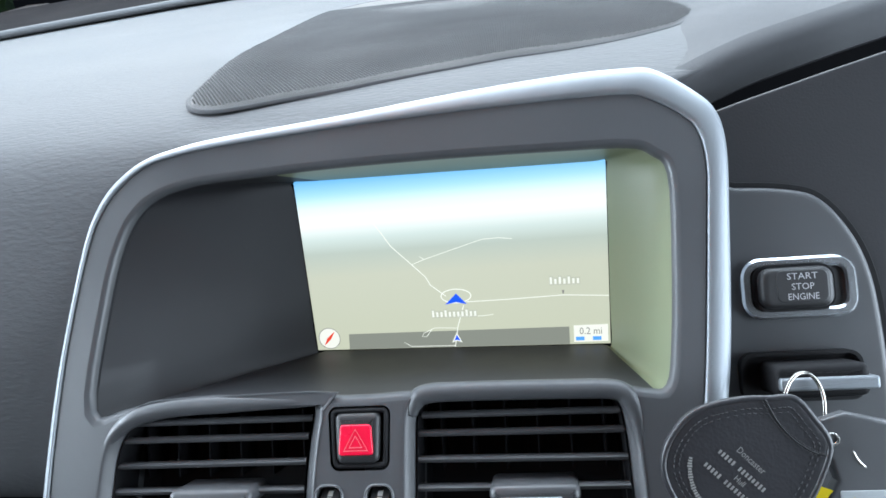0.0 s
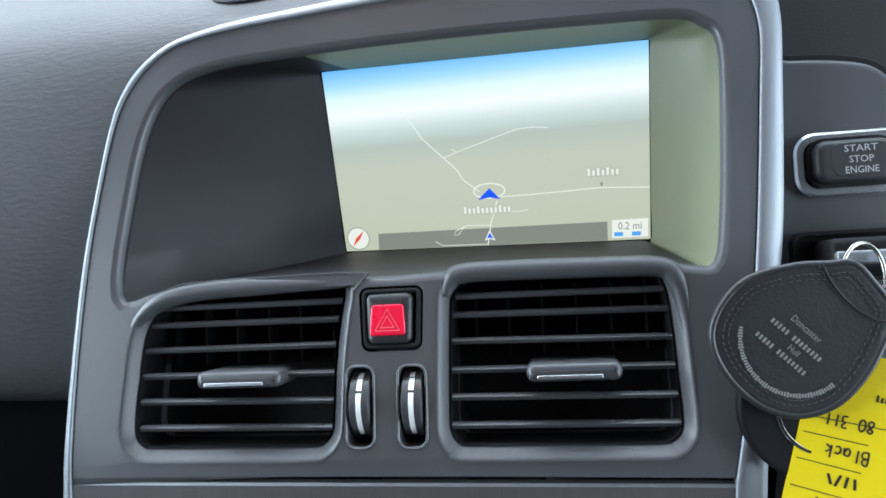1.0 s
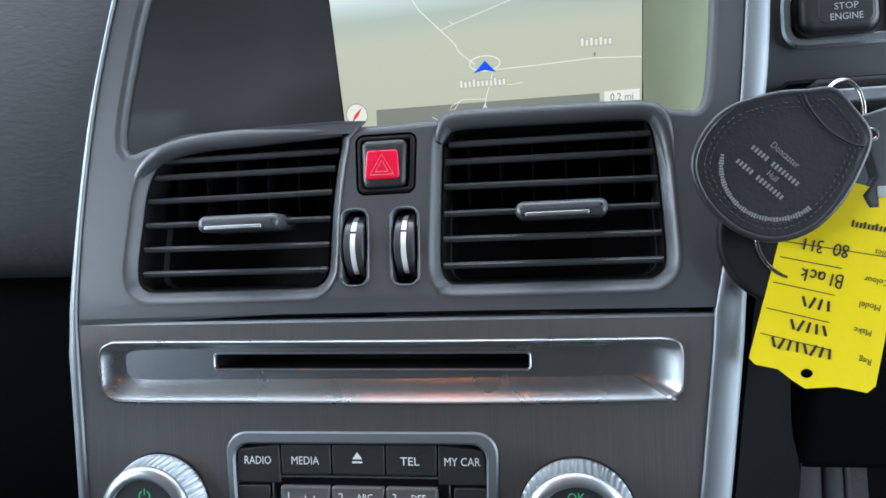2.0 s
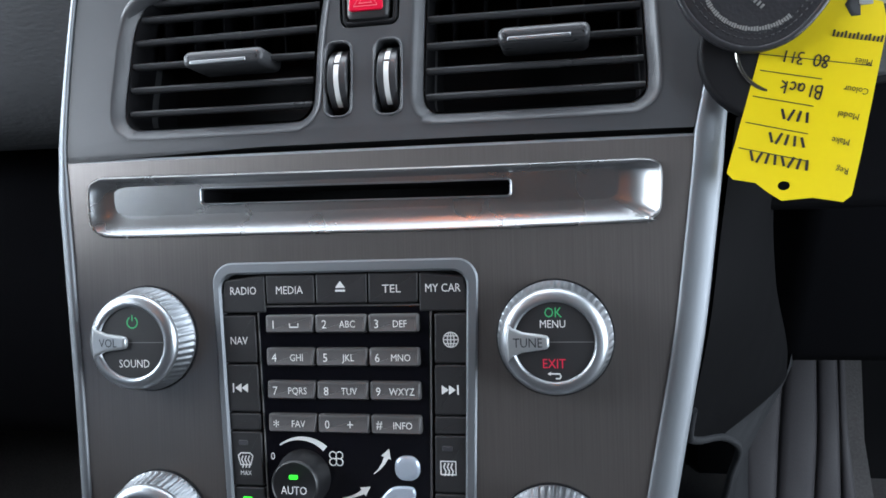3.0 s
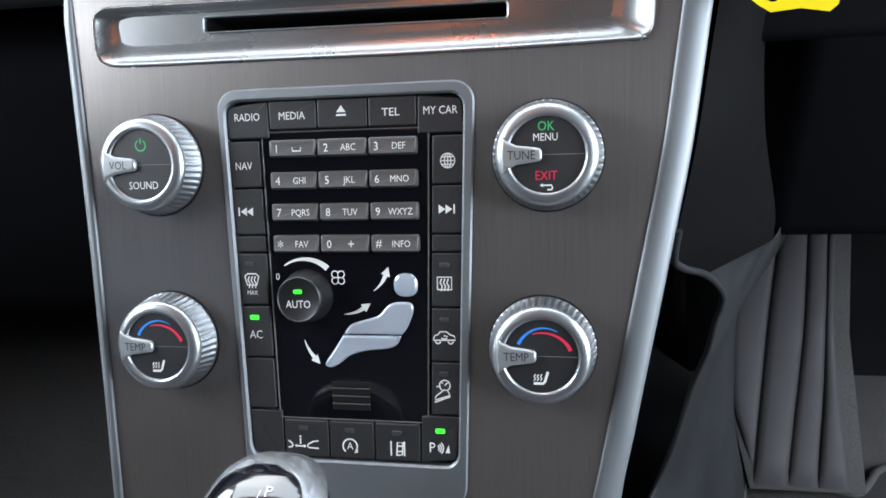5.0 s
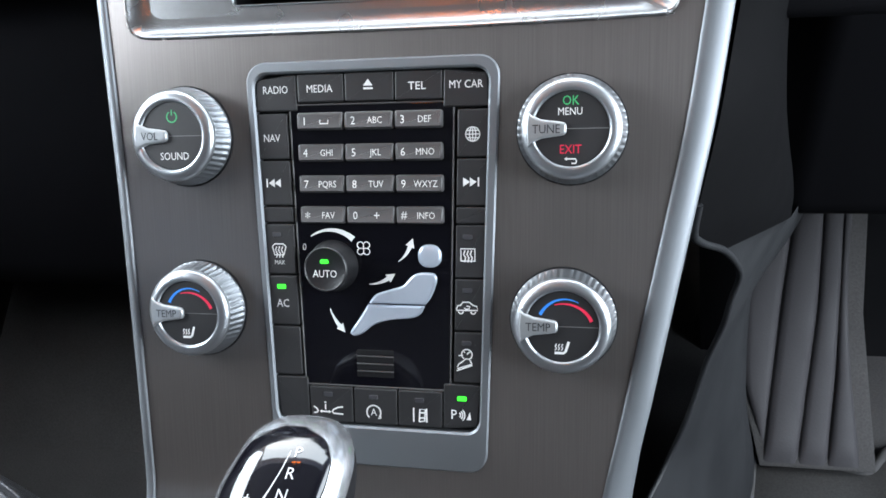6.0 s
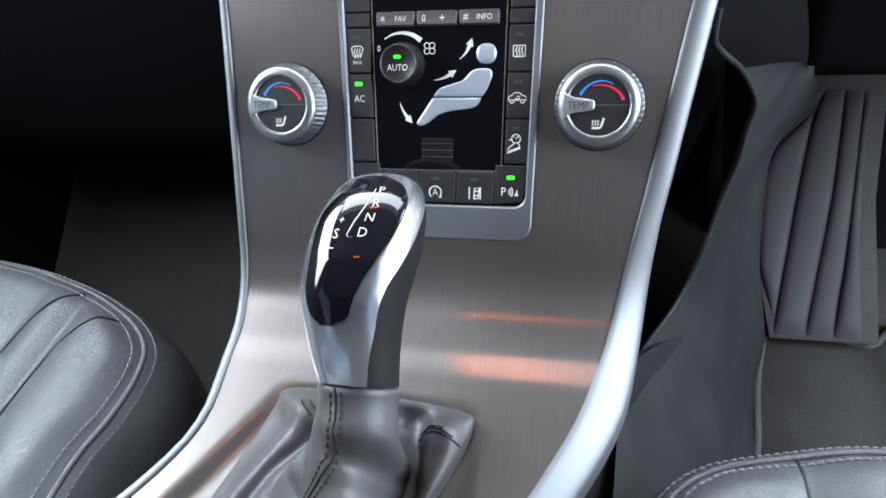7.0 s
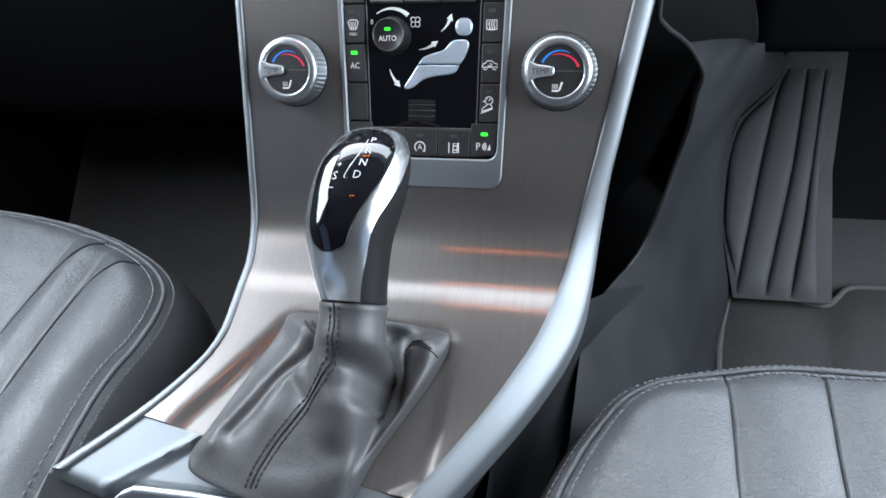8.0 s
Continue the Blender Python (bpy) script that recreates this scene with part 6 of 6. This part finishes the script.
seat_seam(right_seat, rh, [(.259, -.134), (.258, -.175), (.257, -.217), (.257, -.395)])

# ---- footwells ----
solid("floor", box(-.78, .78, -1.6, 1.12, -.05, 0.0, 0), CARPET, "black carpeted car floor", "floor", kind="structure", base=FLAT)
side = thing("console_side", "dark plastic side of the centre console with open pocket", "console", kind="structure", base=FLAT)


# driver's side: from the edge of the open pocket out to the footwell wall and down to the floor
EDGE = [(.162, .048, .650), (.156, .026, .613), (.1505, .005, .580), (.1455, .000, .532), (.150, .008, .515), (.168, .036, .487), (.182, .058, .458), (.1865, .066, .4416), (.1845, .067, .424), (.183, .068, .400), (.178, .072, .363), (.168, .055, .325), (.150, .030, .285), (.113, -.060, .300), (.105, -.160, .290), (.095, -.300, .270), (.09, -.62, .26)]
WALL = [(.180, .100, .650), (.1835, .110, .585), (.202, .140, .520), (.232, .175, .450), (.243, .190, .412), (.249, .212, .376), (.290, .330, .320), (.342, .455, .232), (.324, .436, .206), (.286, .405, .180), (.275, .380, .156), (.2710, .290, .084), (.282, .226, .030), (.262, .120, .004), (.256, -.160, .004), (.25, -.300, .004), (.25, -.62, .004)]
e3, w3 = curve_through(EDGE, 4), curve_through(WALL, 4)
rows = []
for k in range(13):
    t = k / 12
    rows.append([a.lerp(b, t) + Vector((.016 * math.sin(math.pi * t), 0, .010 * math.sin(math.pi * t))) for a, b in zip(e3, w3)])
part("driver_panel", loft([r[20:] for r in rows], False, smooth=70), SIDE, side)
# upper side takes the shaded copy, as the knee area cuts off light
part("upper_panel", loft([r[:21] for r in rows], False, smooth=70), UPPER, side, "upper side of the centre stack, darkened to suggest shade")
part("panel_gap", tube([p + Vector((-.001, -.002, .0)) for p in w3[:21]], .0022, 6), BLACK, side, "dark gap beside the knee panel")
part("panel_edge", tube(e3[11:53], .0020, 8), SIDE, side)
skirt = []
for k, s in enumerate(np.linspace(.300, .50, 24)):
    a = BASE @ on_plate(right_edge(s) + float(np.interp(s, np.linspace(0.0, 0.50, 46), TRIM_W)) - .003, s, -.014)
    q = 49.0 + 9.0 * k / 23
    b = rows[3][int(q)].lerp(rows[3][int(q) + 1], q - int(q)) + Vector((-.0005, 0, -.0005))
    skirt.append([a.lerp(b, t) + Vector((-.016, .006, -.010)) * math.sin(math.pi * t) for t in (0, .1, .2, .35, .5, .65, .8, .9, 1)])
part("console_skirt", loft(skirt, False, smooth=70), SIDE, side, "dark side of the console below the trim")
part("pocket_back", loft([[Vector((.06, -.60, z)) for z in (.0, .30)], [Vector((.06, .02, z)) for z in (.0, .36)], [Vector((.08, .30, z)) for z in (.0, .64)], [Vector((.16, .48, z)) for z in (.0, .70)], [Vector((.245, .58, z)) for z in (.0, .70)]], False), SIDE, side, "dark inside of the pocket")
# passenger side in the shaded copy too
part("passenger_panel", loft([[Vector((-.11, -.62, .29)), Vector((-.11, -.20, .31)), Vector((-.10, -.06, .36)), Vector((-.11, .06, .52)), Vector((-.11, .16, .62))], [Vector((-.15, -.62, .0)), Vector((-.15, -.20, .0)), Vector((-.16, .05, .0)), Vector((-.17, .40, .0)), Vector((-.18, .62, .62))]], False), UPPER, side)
mat = thing("floor_mat", "black carpet floor mat with bound edge", "floor mat", base=FLAT)
MATP = [(p[0], p[1]) for p in curve_through([(.263, .10), (.284, .235), (.290, .252), (.300, .258), (.345, .252), (.385, .240), (.405, .240), (.420, .255), (.436, .272), (.470, .276), (.60, .276), (.66, .24), (.66, -.30), (.25, -.30)], 4, True)]


def flat_plate(poly, z0, z1, bevel):
    return loft([[Vector((x, y, z0)) for x, y in poly], [Vector((x, y, z1 - bevel)) for x, y in poly], [Vector((x, y, z1)) for x, y in inset(poly, bevel)]], True, True, True, 50)


part("carpet", flat_plate(MATP, .001, .010, .003), MAT, mat)
part("binding", ring_tube([Vector((x, y, .008)) for x, y in MATP], .0050, 8), BINDING, mat, "dark bound edge")
rest = thing("footrest", "ribbed grey rubber footrest beside the floor mat", "footrest", base=FLAT)
FO, FUP = Vector((.279, .2723, .0651)), Vector((0, math.cos(radians(40)), math.sin(radians(40))))
FN = Vector((0, -math.sin(radians(40)), math.cos(radians(40))))


def on_rest(x, v, lift=0.0):
    return Vector((x, 0, 0)) + Vector((0, FO.y, FO.z)) + FUP * v + FN * lift


pad = [(.288, -.060), (.2715, .024), (.2755, .140), (.286, .174), (.326, .216), (.342, .249), (.345, .300), (.418, .300), (.4132, .246), (.4004, .110), (.4040, -.060)]
part("pad", loft([[on_rest(x, v, -.012) for x, v in pad], [on_rest(x, v, -.0005) for x, v in pad], [on_rest(x, v, .0006) for x, v in inset(pad, .002)]], True, True, True), CARPET, rest)
RV = (-.057, -.04, .024, .047, .107, .136, .170, .211, .2425)
LINES = ((.2925, .2915, .2735, .2730, .2750, .2780, .2885, .3285, .3440), (.2900, .2925, .3015, .3050, .3138, .3185, .3242, .3315, .3450),
         (.3262, .3280, .3385, .3425, .3525, .3560, .3595, .3637, .3668), (.3555, .3575, .3664, .3694, .3752, .3780, .3812, .3850, .3880), (.3885, .3880, .3850, .3845, .3850, .3865, .3890, .3935, .3985))
for k in range(4):
    rows = []
    for j in range(34):
        v = -.056 + .298 * j / 33
        xa, xb = (float(np.mean([np.interp(v + d, RV, LINES[m]) for d in (-.012, -.006, 0, .006, .012)])) for m in (k, k + 1))
        if xb - xa < .0022:
            continue
        xc, half = (xa + xb) / 2, (xb - xa) / 2 - .0005
        h = (.0052 + .001 * (k % 2)) * min(1, (j + .3) / 2, (33.3 - j) / 2) * min(1.0, half / .008)
        wob = .0007 * noise.noise(Vector((k * 3.1, v * 30, .4)))
        rows.append([on_rest(xc + half * c, v, z) for c, z in ((-1, -.003), (-1, h * .25 + wob), (-.86, h * .75 + wob), (-.5, h + wob), (0, h * 1.05 + wob), (.5, h + wob), (.86, h * .75 + wob), (1, h * .25 + wob), (1, -.003))])
    part("rib", loft(rows, False, True, True, 60), RUBBER, rest)
# footwell wall coloured as if in deep shade
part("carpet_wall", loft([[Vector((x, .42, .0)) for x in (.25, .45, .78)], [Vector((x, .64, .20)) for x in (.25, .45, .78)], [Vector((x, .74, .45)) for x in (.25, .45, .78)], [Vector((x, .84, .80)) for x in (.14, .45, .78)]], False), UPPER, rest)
pcarpet = thing("passenger_footwell", "dark carpeted passenger footwell", "carpet", kind="structure", base=FLAT)
part("slope", loft([[Vector((x, .20, .0)) for x in (-.19, -.45, -.78)], [Vector((x, .50, .20)) for x in (-.19, -.45, -.78)], [Vector((x, .62, .55)) for x in (-.19, -.45, -.78)]], False), CARPET, pcarpet)
# shade under the dash is put into the glove box's near-black
glove = thing("glove_box", "closed glove box below the dash, coloured near-black for its shade", "glove box", base=FLAT)
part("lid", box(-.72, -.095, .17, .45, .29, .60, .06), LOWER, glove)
part("catch", box(-.50, -.40, .160, .18, .545, .565, .006), HOUSING, glove, "lid catch")
# the knee panel's colour holds the shade it lies in
knee = thing("knee_panel", "lower dash panel over the driver footwell, near-black for its shade", "dashboard panel", kind="structure", base=FLAT)
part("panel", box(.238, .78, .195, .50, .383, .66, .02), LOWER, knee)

# ---- cabin round the camera ----
solid("ceiling", box(-.78, .78, -1.7, .11, 1.20, 1.24, 0), HEADLINER, "pale fabric headliner", "ceiling", kind="structure", base=FLAT)
solid("wall_rear", box(-.78, .78, -1.62, -1.58, -.05, 1.2, 0), DOORM, "dark rear of the cabin", "wall", kind="structure", base=FLAT)
solid("wall_front", box(-.80, .80, 1.12, 1.16, -.05, .80, 0), LOWER, "dark bulkhead behind the dash", "wall", kind="structure", base=FLAT)
door = thing("door_1", "black trimmed passenger door with clear window", "door", kind="structure", base=FLAT)
part("trim_panel", box(-.78, -.72, -1.6, 1.12, -.05, .79, .01), DOORM, door)
part("roof_rail", box(-.78, -.72, -1.6, .30, 1.14, 1.24, .01), HEADLINER, door)
part("centre_pillar", box(-.78, -.72, -.60, -.46, .785, 1.15, .01), DOORM, door)
part("rear_pillar", box(-.78, -.72, -1.6, -1.42, .785, 1.15, .01), DOORM, door)
pane = part("pane", box(-.762, -.758, -.47, .70, .785, 1.145, 0), glassm, door)
rear_pane = part("rear_pane", box(-.762, -.758, -1.43, -.59, .785, 1.145, 0), glassm, door)
pane.visible_shadow = rear_pane.visible_shadow = False
doorway = thing("wall_driver", "open driver doorway with sill and pillars", "wall", kind="structure", base=FLAT)
part("sill", box(.70, .80, -1.6, 1.12, -.05, .08, .01), DOORM, doorway)
part("rear_quarter", box(.72, .78, -1.6, -.62, .07, .79, .01), DOORM, doorway)
part("centre_pillar", box(.72, .78, -.76, -.62, .785, 1.15, .01), DOORM, doorway)
part("rear_pillar", box(.72, .78, -1.6, -1.42, .785, 1.15, .01), DOORM, doorway)
back_pane = part("rear_pane", box(.758, .762, -1.43, -.75, .785, 1.145, 0), glassm, doorway)
back_pane.visible_shadow = False
part("front_pillar", box(.72, .78, .48, 1.12, .07, .79, .01), DOORM, doorway)
part("roof_rail", box(.72, .78, -1.6, .30, 1.14, 1.24, .01), HEADLINER, doorway)
ws = thing("window_1", "windscreen", "window", kind="structure", base=FLAT)
wp = part("pane", loft([[Vector((-.74, 1.10, .80)), Vector((.74, 1.10, .80))], [Vector((-.66, .11, 1.21)), Vector((.66, .11, 1.21))]], False), glassm, ws)
wp.visible_shadow = False
lampu = thing("roof_lamp", "roof console with two amber lit lamps", "lamp", base=FLAT)
part("housing", box(-.16, .05, .00, .126, 1.170, 1.205, .01), HEADLINER, lampu)
for x in (-.090, -.022):
    part("lens", box(x - .026, x + .026, .108, .122, 1.162, 1.172, .003), LAMP, lampu, "amber lit lens")
rear_lamp = thing("cabin_lamp", "small amber lit cabin lamp in the headliner", "lamp", base=FLAT)
part("housing", box(-.17, .00, -.49, -.38, 1.178, 1.205, .008), HEADLINER, rear_lamp)
for x in (-.115, -.055):
    part("lens", box(x - .018, x + .018, -.446, -.428, 1.171, 1.180, .003), LAMP, rear_lamp, "amber lit lens")

# outside: road and verge out to the horizon
solid("ground", mesh_of([(-900, -900, -.45), (900, -900, -.45), (900, 900, -.45), (-900, 900, -.45)], [(0, 1, 2, 3)]), GRASS, "green verge and fields outside the car", "ground", kind="structure", base=FLAT)

# a tall hedge across the road, ahead of the car
hedge = thing("hedge", "dense dark green hedge ahead of the car", "hedge", base=FLAT)
rng = random.Random(5)


def hedge_y(x, z):
    return 3.6 + .45 * noise.noise(Vector((x * .9, z * .9, 1.0))) + .18 * noise.noise(Vector((x * 3.1, z * 3.1, 4.0))) + .10 * max(0.0, z - 1.6) ** 2


xs, zs = np.linspace(-7, 6, 66), np.linspace(-.5, 3.1, 22)
part("branches", loft([[Vector((x, hedge_y(x, z) + .25, z + .25 * noise.noise(Vector((x, 0, 9))) * (z > 2.8))) for x in xs] for z in zs], False, smooth=70), GRASS, hedge, "dark inner growth")
lv, lf = [], []
for k in range(9000):
    x, z = rng.uniform(-7, 6), rng.uniform(-.45, 3.25)
    c = Vector((x, hedge_y(x, z) + rng.uniform(-.10, .22), z))
    a = Vector((rng.uniform(-1, 1), rng.uniform(-.6, .6), rng.uniform(-1, 1))).normalized() * rng.uniform(.035, .07)
    d = a.cross(Vector((rng.uniform(-1, 1), 1, rng.uniform(-1, 1)))).normalized() * a.length * .5
    i = len(lv)
    lv += [c - a, c + d, c + a, c - d]
    lf.append((i, i + 1, i + 2, i + 3))
tagged(part("leaves", mesh_of(lv, lf, 20), LEAF, hedge), kind="stuff")
